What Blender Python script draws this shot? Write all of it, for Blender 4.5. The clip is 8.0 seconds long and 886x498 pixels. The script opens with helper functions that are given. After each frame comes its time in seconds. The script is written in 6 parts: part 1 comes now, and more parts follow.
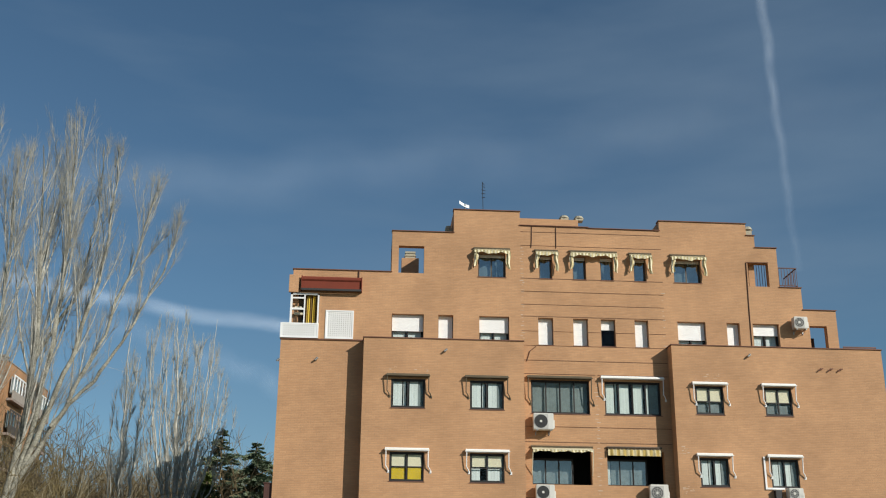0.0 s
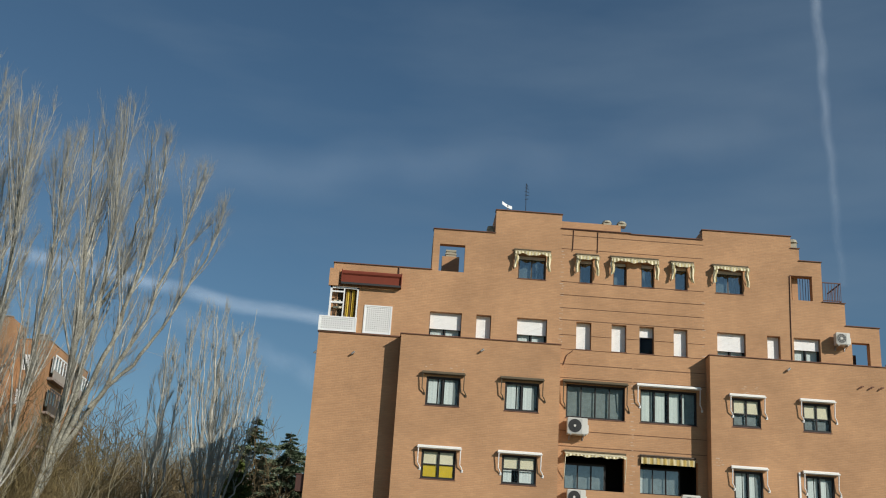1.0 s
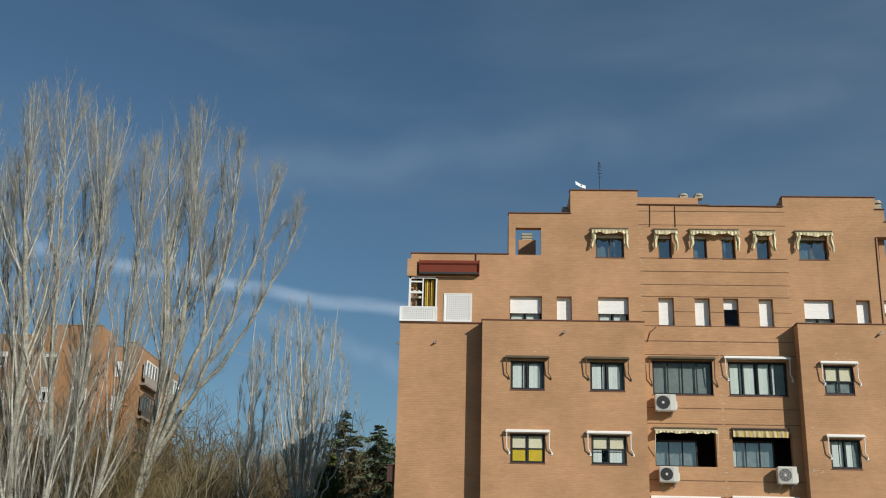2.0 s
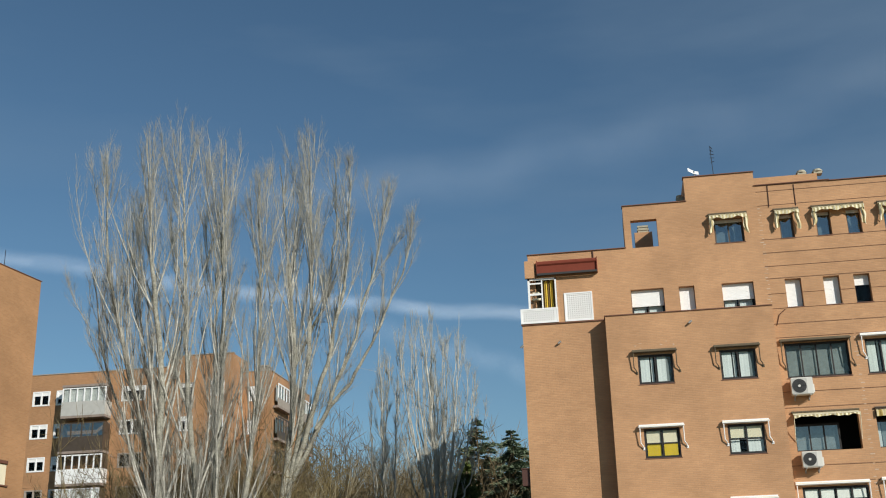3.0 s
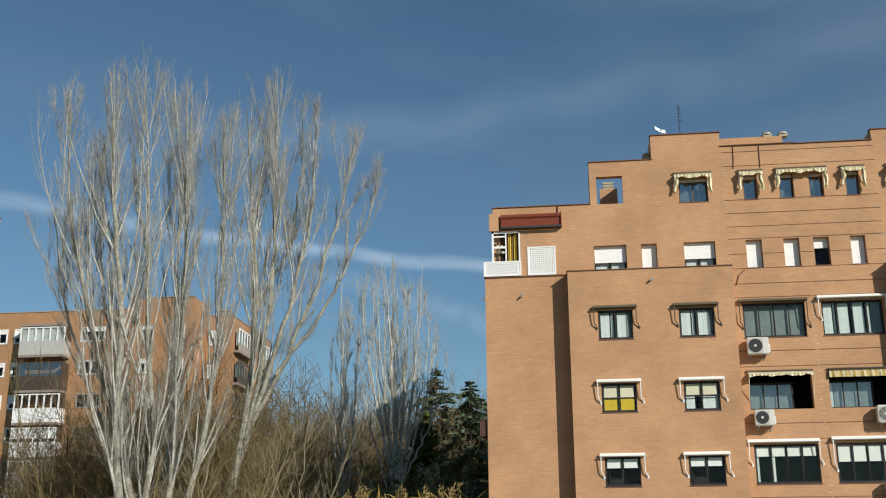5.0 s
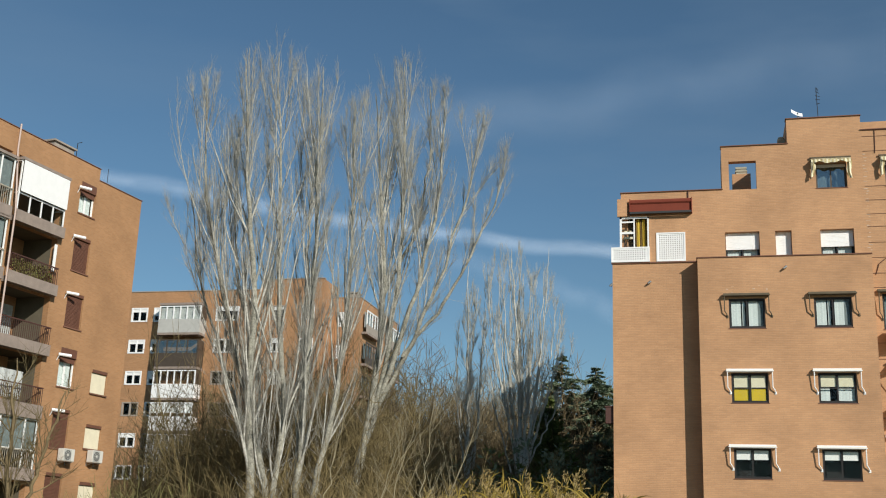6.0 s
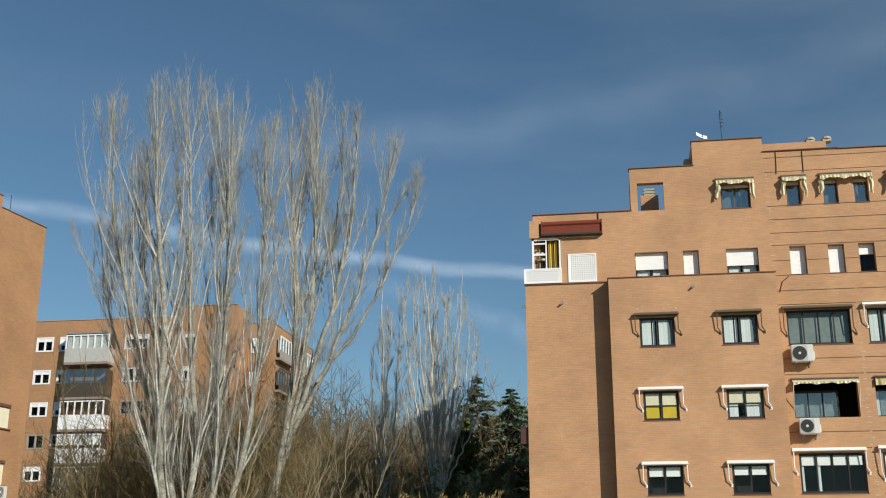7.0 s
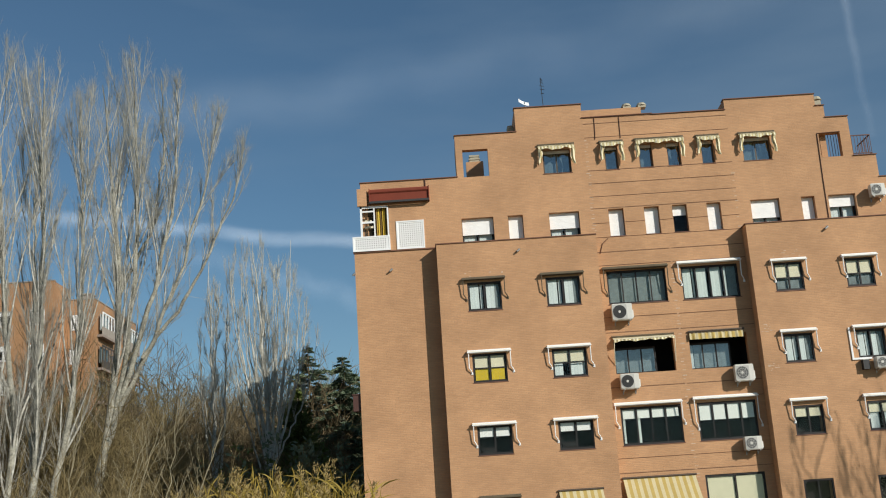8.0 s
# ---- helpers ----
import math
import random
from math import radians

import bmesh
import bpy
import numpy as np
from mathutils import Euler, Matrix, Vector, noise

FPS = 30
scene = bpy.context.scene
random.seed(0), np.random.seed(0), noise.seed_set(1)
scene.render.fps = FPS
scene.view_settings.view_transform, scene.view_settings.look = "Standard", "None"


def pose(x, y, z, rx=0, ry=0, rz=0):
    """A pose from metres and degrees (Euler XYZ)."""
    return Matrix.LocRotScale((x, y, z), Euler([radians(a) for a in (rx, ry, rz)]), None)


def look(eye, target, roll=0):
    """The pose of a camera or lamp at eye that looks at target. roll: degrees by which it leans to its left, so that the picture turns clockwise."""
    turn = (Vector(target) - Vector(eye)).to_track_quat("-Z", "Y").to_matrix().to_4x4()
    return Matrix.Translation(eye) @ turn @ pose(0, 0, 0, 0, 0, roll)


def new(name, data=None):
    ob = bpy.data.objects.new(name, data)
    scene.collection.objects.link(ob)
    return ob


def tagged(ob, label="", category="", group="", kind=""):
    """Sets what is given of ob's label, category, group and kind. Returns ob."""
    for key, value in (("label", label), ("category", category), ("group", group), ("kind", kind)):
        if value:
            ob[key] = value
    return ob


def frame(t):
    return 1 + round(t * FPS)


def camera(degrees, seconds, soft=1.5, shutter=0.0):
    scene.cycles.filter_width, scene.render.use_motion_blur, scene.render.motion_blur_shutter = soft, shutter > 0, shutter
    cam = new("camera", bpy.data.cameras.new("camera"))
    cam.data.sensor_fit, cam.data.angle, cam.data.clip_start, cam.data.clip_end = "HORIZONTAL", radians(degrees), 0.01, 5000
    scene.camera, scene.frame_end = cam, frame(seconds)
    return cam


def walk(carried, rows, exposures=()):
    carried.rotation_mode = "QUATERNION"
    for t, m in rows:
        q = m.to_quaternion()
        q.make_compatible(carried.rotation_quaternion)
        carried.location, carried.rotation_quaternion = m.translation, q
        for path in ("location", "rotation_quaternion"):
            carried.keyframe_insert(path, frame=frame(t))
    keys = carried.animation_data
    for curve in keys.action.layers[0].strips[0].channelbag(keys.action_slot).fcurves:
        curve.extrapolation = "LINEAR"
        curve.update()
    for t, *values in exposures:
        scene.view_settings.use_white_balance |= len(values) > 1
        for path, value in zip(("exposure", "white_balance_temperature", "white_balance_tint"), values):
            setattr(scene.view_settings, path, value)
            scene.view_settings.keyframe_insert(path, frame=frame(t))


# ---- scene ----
cam = camera(43.81, 8.0, soft=1.1)

EYE = Vector((0.0, 0.0, 4.2))


def aim(yaw, pitch, roll):
    """Camera pose at the eye: yaw to the left from +y, pitch up, roll as look() takes it."""
    a, b = radians(yaw), radians(pitch)
    way = Vector((-math.sin(a) * math.cos(b), math.cos(a) * math.cos(b), math.sin(b)))
    return look(EYE, EYE + way, roll)


ROWS = [
    (0, -3.81, 19.33, 0.56),
    (0.2, -5.85, 19.04, 1.33),
    (0.5, -6.30, 18.14, 1.99),
    (0.8, -4.06, 18.62, 2.78),
    (1, -1.56, 19.20, 3.74),
    (1.2, -1.86, 19.43, 2.49),
    (1.5, 0.23, 19.32, 1.34),
    (1.8, 2.21, 17.96, 0.65),
    (2, 2.58, 18.31, 1.44),
    (2.2, 3.64, 18.51, 0.20),
    (3.3, 9.48, 18.65, -1.48),
    (3.5, 8.72, 19.25, -1.59),
    (3.8, 8.89, 19.45, -0.56),
    (4, 7.65, 18.98, -1.41),
    (4.2, 6.87, 17.81, -1.97),
    (4.5, 5.36, 16.08, -2.74),
    (4.7, 5.48, 17.35, -3.00),
    (5, 7.01, 15.99, -0.40),
    (5.2, 10.07, 15.06, 1.65),
    (6.3, 14.55, 15.09, 2.46),
    (6.5, 14.65, 15.09, 3.45),
    (6.7, 13.26, 15.81, 3.39),
    (7, 9.18, 16.38, 0.02),
    (7.2, 7.42, 16.90, -2.36),
    (7.5, 4.11, 16.24, -3.53),
    (8, 0.01, 14.43, -3.71),
]
EXPOSURES = [(0.0, -0.06), (0.5, -0.21), (1.5, -0.23), (2.2, -0.17), (3.3, 0.0), (5.2, 0.0), (6.5, 0.02), (7.5, 0.0), (8.0, -0.06)]
walk(cam, [(t, aim(*turn)) for t, *turn in ROWS], EXPOSURES)

# ---- world, sun ----
SUN_AZ, SUN_EL = 46.0, 27.0          # degrees from -y towards +x, and above the horizon
world = bpy.data.worlds.new("sky")
scene.world = world
world.use_nodes = True
wn, wl = world.node_tree.nodes, world.node_tree.links
wn.clear()
w_out, w_bg, sky = wn.new("ShaderNodeOutputWorld"), wn.new("ShaderNodeBackground"), wn.new("ShaderNodeTexSky")
sky.sky_type, sky.sun_disc = "NISHITA", False
sky.sun_elevation, sky.sun_rotation = radians(SUN_EL), radians(180.0 - SUN_AZ)
sky.altitude, sky.air_density, sky.dust_density, sky.ozone_density = 600, 1.0, 0.6, 1.2
w_bg.inputs["Strength"].default_value = 0.076
# thin cirrus veils, stretched along one direction of the sky
w_co, w_map, w_n1, w_n2 = wn.new("ShaderNodeTexCoord"), wn.new("ShaderNodeMapping"), wn.new("ShaderNodeTexNoise"), wn.new("ShaderNodeTexNoise")
w_map.inputs["Rotation"].default_value = (0.0, radians(20), radians(10))
w_map.inputs["Scale"].default_value = (1.6, 1.6, 7.0)
w_n1.inputs["Scale"].default_value, w_n1.inputs["Detail"].default_value, w_n1.inputs["Roughness"].default_value = 1.5, 5.0, 0.5
w_n2.inputs["Scale"].default_value, w_n2.inputs["Detail"].default_value = 1.1, 3.0
w_r1, w_r2, w_mul, w_mix = wn.new("ShaderNodeMapRange"), wn.new("ShaderNodeMapRange"), wn.new("ShaderNodeMath"), wn.new("ShaderNodeMix")
for r, lo, hi, top in ((w_r1, 0.45, 0.75, 0.34), (w_r2, 0.35, 0.65, 1.0)):
    r.inputs["From Min"].default_value, r.inputs["From Max"].default_value, r.inputs["To Max"].default_value = lo, hi, top
w_mul.operation, w_mix.data_type = "MULTIPLY", "RGBA"
w_mix.inputs["B"].default_value = (2.9, 4.0, 5.2, 1)
wl.new(w_co.outputs["Generated"], w_map.inputs["Vector"])
wl.new(w_map.outputs["Vector"], w_n1.inputs["Vector"])
wl.new(w_co.outputs["Generated"], w_n2.inputs["Vector"])
wl.new(w_n1.outputs["Fac"], w_r1.inputs["Value"])
wl.new(w_n2.outputs["Fac"], w_r2.inputs["Value"])
wl.new(w_r1.outputs["Result"], w_mul.inputs[0])
wl.new(w_r2.outputs["Result"], w_mul.inputs[1])
wl.new(w_mul.outputs["Value"], w_mix.inputs["Factor"])
w_tone = wn.new("ShaderNodeMix")
w_tone.data_type, w_tone.blend_type = "RGBA", "MULTIPLY"
w_tone.inputs["Factor"].default_value, w_tone.inputs["B"].default_value = 1.0, (0.74, 0.97, 1.03, 1)
wl.new(sky.outputs["Color"], w_tone.inputs["A"])
wl.new(w_tone.outputs["Result"], w_mix.inputs["A"])
wl.new(w_mix.outputs["Result"], w_bg.inputs["Color"])
wl.new(w_bg.outputs["Background"], w_out.inputs["Surface"])

TO_SUN = Vector((math.sin(radians(SUN_AZ)) * math.cos(radians(SUN_EL)), -math.cos(radians(SUN_AZ)) * math.cos(radians(SUN_EL)), math.sin(radians(SUN_EL))))
sun = new("sun", bpy.data.lights.new("sun", "SUN"))
sun.data.energy, sun.data.angle, sun.data.color = 4.2, radians(0.53), (1.0, 0.955, 0.87)
sun.matrix_world = look(TO_SUN * 60, (0, 0, 0))


# ---- materials ----
def material(name, colour, rough=0.7, metal=0.0, vary=0.15, scale=3.0, fine=40.0, bump=0.0, rand=0.0, transl=0.0):
    """A surface with uneven colour at two scales, fine relief and, where wanted, a shade of its own for each object."""
    m = bpy.data.materials.new(name)
    m.use_nodes = True
    n, l = m.node_tree.nodes, m.node_tree.links
    b = n["Principled BSDF"]
    co = n.new("ShaderNodeTexCoord")
    n1, n2 = n.new("ShaderNodeTexNoise"), n.new("ShaderNodeTexNoise")
    n1.inputs["Scale"].default_value, n1.inputs["Detail"].default_value = scale, 4.0
    n2.inputs["Scale"].default_value, n2.inputs["Detail"].default_value = fine, 3.0
    add = n.new("ShaderNodeMath")
    add.operation = "ADD"
    l.new(co.outputs["Object"], n1.inputs["Vector"])
    l.new(co.outputs["Object"], n2.inputs["Vector"])
    l.new(n1.outputs["Fac"], add.inputs[0])
    l.new(n2.outputs["Fac"], add.inputs[1])
    last = add.outputs["Value"]
    if rand:
        info, mul, add2 = n.new("ShaderNodeObjectInfo"), n.new("ShaderNodeMath"), n.new("ShaderNodeMath")
        mul.operation, mul.inputs[1].default_value, add2.operation = "MULTIPLY", rand, "ADD"
        l.new(info.outputs["Random"], mul.inputs[0])
        l.new(mul.outputs["Value"], add2.inputs[0])
        l.new(last, add2.inputs[1])
        last = add2.outputs["Value"]
    rng = n.new("ShaderNodeMapRange")
    rng.inputs["From Min"].default_value, rng.inputs["From Max"].default_value = 0.6, 1.4 + rand
    rng.inputs["To Min"].default_value, rng.inputs["To Max"].default_value = 1 - vary, 1 + vary
    l.new(last, rng.inputs["Value"])
    tint = n.new("ShaderNodeMix")
    tint.data_type, tint.blend_type = "RGBA", "MULTIPLY"
    tint.inputs["Factor"].default_value, tint.inputs["A"].default_value = 1.0, (*colour, 1)
    l.new(rng.outputs["Result"], tint.inputs["B"])
    l.new(tint.outputs["Result"], b.inputs["Base Color"])
    b.inputs["Roughness"].default_value, b.inputs["Metallic"].default_value = rough, metal
    if bump:
        bp = n.new("ShaderNodeBump")
        bp.inputs["Strength"].default_value, bp.inputs["Distance"].default_value = bump, 0.02
        l.new(n2.outputs["Fac"], bp.inputs["Height"])
        l.new(bp.outputs["Normal"], b.inputs["Normal"])
    if transl:
        tr, mx = n.new("ShaderNodeBsdfTranslucent"), n.new("ShaderNodeMixShader")
        mx.inputs["Fac"].default_value = transl
        l.new(tint.outputs["Result"], tr.inputs["Color"])
        l.new(b.outputs["BSDF"], mx.inputs[1])
        l.new(tr.outputs["BSDF"], mx.inputs[2])
        l.new(mx.outputs["Shader"], n["Material Output"].inputs["Surface"])
    return m


def brick_material(name, one, two, mortar, stain=0.3):
    """Running-bond brickwork in real size on upright walls, with patches of paler and darker brick and long streaks."""
    m = bpy.data.materials.new(name)
    m.use_nodes = True
    n, l = m.node_tree.nodes, m.node_tree.links
    b = n["Principled BSDF"]
    geo, sep, add, com = n.new("ShaderNodeNewGeometry"), n.new("ShaderNodeSeparateXYZ"), n.new("ShaderNodeMath"), n.new("ShaderNodeCombineXYZ")
    l.new(geo.outputs["Position"], sep.inputs["Vector"])
    l.new(sep.outputs["X"], add.inputs[0])
    l.new(sep.outputs["Y"], add.inputs[1])
    l.new(add.outputs["Value"], com.inputs["X"])
    l.new(sep.outputs["Z"], com.inputs["Y"])
    br = n.new("ShaderNodeTexBrick")
    br.inputs["Scale"].default_value, br.inputs["Mortar Size"].default_value, br.inputs["Mortar Smooth"].default_value = 1.0, 0.006, 0.2
    br.inputs["Brick Width"].default_value, br.inputs["Row Height"].default_value, br.inputs["Bias"].default_value = 0.25, 0.065, -0.1
    for key, c in (("Color1", one), ("Color2", two), ("Mortar", mortar)):
        br.inputs[key].default_value = (*c, 1)
    l.new(com.outputs["Vector"], br.inputs["Vector"])
    big, streak, mp = n.new("ShaderNodeTexNoise"), n.new("ShaderNodeTexNoise"), n.new("ShaderNodeMapping")
    big.inputs["Scale"].default_value, big.inputs["Detail"].default_value = 0.45, 5.0
    mp.inputs["Scale"].default_value = (1.4, 2.6, 1.0)
    streak.inputs["Scale"].default_value, streak.inputs["Detail"].default_value, streak.inputs["Roughness"].default_value = 1.6, 6.0, 0.65
    l.new(com.outputs["Vector"], big.inputs["Vector"])
    l.new(com.outputs["Vector"], mp.inputs["Vector"])
    l.new(mp.outputs["Vector"], streak.inputs["Vector"])
    s = n.new("ShaderNodeMath")
    s.operation, s.inputs[1].default_value = "MULTIPLY_ADD", 0.40
    l.new(streak.outputs["Fac"], s.inputs[0])
    l.new(big.outputs["Fac"], s.inputs[2])
    rng = n.new("ShaderNodeMapRange")
    rng.inputs["From Min"].default_value, rng.inputs["From Max"].default_value = 0.40, 1.00
    rng.inputs["To Min"].default_value, rng.inputs["To Max"].default_value = 1 - stain, 1 + stain
    l.new(s.outputs["Value"], rng.inputs["Value"])
    tint = n.new("ShaderNodeMix")
    tint.data_type, tint.blend_type = "RGBA", "MULTIPLY"
    tint.inputs["Factor"].default_value = 1.0
    l.new(br.outputs["Color"], tint.inputs["A"])
    l.new(rng.outputs["Result"], tint.inputs["B"])
    l.new(tint.outputs["Result"], b.inputs["Base Color"])
    bp = n.new("ShaderNodeBump")
    bp.inputs["Strength"].default_value, bp.inputs["Distance"].default_value, bp.invert = 0.45, 0.008, True
    l.new(br.outputs["Fac"], bp.inputs["Height"])
    l.new(bp.outputs["Normal"], b.inputs["Normal"])
    b.inputs["Roughness"].default_value = 0.9
    return m


def glass_material(name, tint, gloss=0.9, ior=1.45):
    m = bpy.data.materials.new(name)
    m.use_nodes = True
    n, l = m.node_tree.nodes, m.node_tree.links
    n.remove(n["Principled BSDF"])
    tr, gl, fr, mx, mul = n.new("ShaderNodeBsdfTransparent"), n.new("ShaderNodeBsdfGlossy"), n.new("ShaderNodeLayerWeight"), n.new("ShaderNodeMixShader"), n.new("ShaderNodeMath")
    tr.inputs["Color"].default_value, gl.inputs["Roughness"].default_value = (*tint, 1), 0.02
    gl.inputs["Color"].default_value = (gloss, gloss, gloss, 1)
    f0 = ((ior - 1) / (ior + 1)) ** 2
    fr.inputs["Blend"].default_value = 0.5
    pw = n.new("ShaderNodeMath")
    pw.operation, pw.inputs[1].default_value = "POWER", 5.0
    mul.operation, mul.inputs[1].default_value, mul.inputs[2].default_value = "MULTIPLY_ADD", 1 - f0, f0
    mul.use_clamp = True
    l.new(fr.outputs["Facing"], pw.inputs[0])
    l.new(pw.outputs["Value"], mul.inputs[0])
    l.new(mul.outputs["Value"], mx.inputs["Fac"])
    l.new(tr.outputs["BSDF"], mx.inputs[1])
    l.new(gl.outputs["BSDF"], mx.inputs[2])
    l.new(mx.outputs["Shader"], n["Material Output"].inputs["Surface"])
    return m


def striped_material(name, one, two, period, transl=0.25):
    """Canvas with upright stripes."""
    m = material(name, one, 0.85, vary=0.12, scale=2.0, fine=30.0)
    n, l = m.node_tree.nodes, m.node_tree.links
    co, sep, mod, gt, mix = n.new("ShaderNodeTexCoord"), n.new("ShaderNodeSeparateXYZ"), n.new("ShaderNodeMath"), n.new("ShaderNodeMath"), n.new("ShaderNodeMix")
    l.new(co.outputs["Object"], sep.inputs["Vector"])
    mod.operation, mod.inputs[1].default_value = "PINGPONG", period
    gt.operation, gt.inputs[1].default_value = "GREATER_THAN", period * 0.5
    l.new(sep.outputs["X"], mod.inputs[0])
    l.new(mod.outputs["Value"], gt.inputs[0])
    mix.data_type = "RGBA"
    mix.inputs["A"].default_value, mix.inputs["B"].default_value = (*one, 1), (*two, 1)
    l.new(gt.outputs["Value"], mix.inputs["Factor"])
    tint = [x for x in n if x.bl_idname == "ShaderNodeMix" and x.blend_type == "MULTIPLY"][0]
    l.new(mix.outputs["Result"], tint.inputs["A"])
    return m


BRICK = brick_material("orange_brick", (0.555, 0.311, 0.160), (0.505, 0.277, 0.140), (0.455, 0.280, 0.164), 0.21)
BRICK_OLD = brick_material("red_brick", (0.43, 0.228, 0.106), (0.38, 0.196, 0.088), (0.38, 0.235, 0.13), 0.20)
BRICK_FAR = brick_material("far_brick", (0.45, 0.240, 0.115), (0.38, 0.196, 0.090), (0.40, 0.25, 0.14), 0.18)
# dark tone: the east tower's shade is mixed into the brick colour
BRICK_DARK = brick_material("tower_shade_brick", (0.060, 0.032, 0.027), (0.045, 0.025, 0.022), (0.06, 0.038, 0.032), 0.2)
COPING = material("coping", (0.20, 0.095, 0.06), 0.8, vary=0.25)
ROOF = material("roof_gravel", (0.30, 0.20, 0.15), 0.95, vary=0.25, bump=0.5)
CONCRETE = material("concrete", (0.36, 0.31, 0.26), 0.9, vary=0.2, bump=0.3)
SLAB = material("balcony_concrete", (0.30, 0.24, 0.20), 0.9, vary=0.25, bump=0.3)
JOINT = material("joint_mortar", (0.17, 0.09, 0.055), 0.95, vary=0.3)
# near black: the darkness of unlit rooms is put into this colour
INSIDE = material("room_shade", (0.016, 0.014, 0.013), 0.9, vary=0.1)
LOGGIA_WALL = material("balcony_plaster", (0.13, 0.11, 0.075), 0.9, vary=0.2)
PALE_IRON = material("pale_railing", (0.42, 0.38, 0.30), 0.6, 0.1, vary=0.2)
ALU = material("dark_aluminium", (0.018, 0.015, 0.014), 0.65, 0.0, vary=0.2)
BRONZE = material("bronze_aluminium", (0.10, 0.075, 0.055), 0.5, 0.3, vary=0.2)
WHITE = material("white_paint", (0.90, 0.90, 0.88), 0.55, vary=0.06)
SHUTTER = material("white_shutter", (0.93, 0.92, 0.89), 0.55, vary=0.05)
CREAM = material("cream_blind", (0.78, 0.71, 0.52), 0.8, vary=0.1)
YELLOW = material("yellow_blind", (0.66, 0.46, 0.02), 0.75, vary=0.15)
CURTAIN = material("white_curtain", (0.78, 0.84, 0.82), 0.9, vary=0.08, transl=0.1)
# grey of real net curtains, also painted in for sky reflected by some panes
NET = material("net_and_reflection_grey", (0.20, 0.235, 0.235), 0.9, vary=0.22, scale=1.5, fine=6.0)
NET_PALE = material("pale_net_curtain", (0.50, 0.52, 0.50), 0.9, vary=0.3, scale=1.2, fine=5.0)
CANVAS_DARK = material("brown_canvas", (0.12, 0.095, 0.06), 0.9, vary=0.25)
CANVAS_CREAM = material("cream_canvas", (0.68, 0.60, 0.40), 0.9, vary=0.15, transl=0.2)
CANVAS_STRIPE = striped_material("striped_canvas", (0.62, 0.53, 0.31), (0.50, 0.36, 0.11), 0.13)
CANVAS_VALANCE = striped_material("striped_valance", (0.86, 0.78, 0.55), (0.55, 0.46, 0.24), 0.07)
CANVAS_RED = material("red_canvas", (0.20, 0.038, 0.018), 0.85, vary=0.15)
SHUTTER_BROWN = material("brown_shutter", (0.15, 0.065, 0.04), 0.7, vary=0.2)
AC_WHITE = material("ac_case", (0.68, 0.66, 0.60), 0.5, vary=0.08)
AC_GREY = material("ac_fan", (0.13, 0.13, 0.125), 0.6, vary=0.2)
AC_PANEL = material("ac_panel", (0.50, 0.49, 0.45), 0.5, vary=0.1)
AC_DARK = material("ac_grille", (0.035, 0.035, 0.035), 0.6, vary=0.2)
PIPE = material("pale_pipe", (0.55, 0.42, 0.36), 0.6, vary=0.15)
STEEL = material("galvanised_steel", (0.45, 0.45, 0.44), 0.4, 0.8, vary=0.15)
IRON = material("painted_iron", (0.10, 0.045, 0.035), 0.6, 0.2, vary=0.2)
WIRE = material("brown_wire", (0.085, 0.035, 0.022), 0.7, vary=0.2)
CABLE = material("black_cable", (0.02, 0.018, 0.016), 0.7, vary=0.2)
TILE = material("ceramic_cowl", (0.42, 0.38, 0.28), 0.8, vary=0.2)
PANE = glass_material("window_glass", (0.94, 0.96, 0.95), 0.6, ior=1.32)
PANE_DARK = glass_material("reflecting_glass", (0.72, 0.80, 0.82), ior=2.6)
PANE_DIM = glass_material("shaded_glass", (0.90, 0.93, 0.92), ior=1.95)
PANE_BAY = glass_material("balcony_glass", (0.92, 0.95, 0.93), 0.6, ior=1.38)
PALE_BARK = material("white_poplar_bark", (0.50, 0.485, 0.42), 0.9, vary=0.4, scale=2.2, fine=7.0)
BARK = material("poplar_bark", (0.290, 0.279, 0.226), 0.9, vary=0.75, scale=2.6, fine=14.0, bump=0.6)
LIMB = material("poplar_limb", (0.42, 0.408, 0.355), 0.9, vary=0.65, scale=2.0, fine=9.0)
TWIG = material("poplar_twig", (0.40, 0.388, 0.338), 0.85, vary=0.45, scale=0.5, fine=3.0)
BRUSH = material("brush_twig", (0.180, 0.138, 0.060), 0.9, vary=0.40, scale=0.25, fine=1.5)
BRUSH_BARK = material("brush_bark", (0.185, 0.138, 0.070), 0.9, vary=0.35, scale=1.0, fine=9.0)
DARK_BARK = material("conifer_bark", (0.06, 0.05, 0.035), 0.9, vary=0.3)
NEEDLE = material("cedar_needles", (0.150, 0.195, 0.115), 0.8, vary=0.40, scale=0.6, fine=4.0)
CYPRESS = material("cypress_leaf", (0.12, 0.155, 0.035), 0.8, vary=0.40, scale=0.6, fine=4.0)
REED = material("reed_leaf", (0.37, 0.270, 0.050), 0.7, vary=0.55, scale=0.7, fine=4.0, transl=0.25)
PLUME = material("reed_plume", (0.40, 0.30, 0.12), 0.9, vary=0.25, transl=0.2)
GRASS = material("winter_ground", (0.11, 0.095, 0.045), 0.95, vary=0.4, scale=0.15, fine=2.0, bump=0.5)
PAVING = material("paving", (0.28, 0.26, 0.23), 0.9, vary=0.2, scale=0.6)
PLANT = material("balcony_plant", (0.19, 0.19, 0.045), 0.7, vary=0.4)
CLOTH = material("hung_cloth", (0.50, 0.16, 0.06), 0.9, vary=0.2)


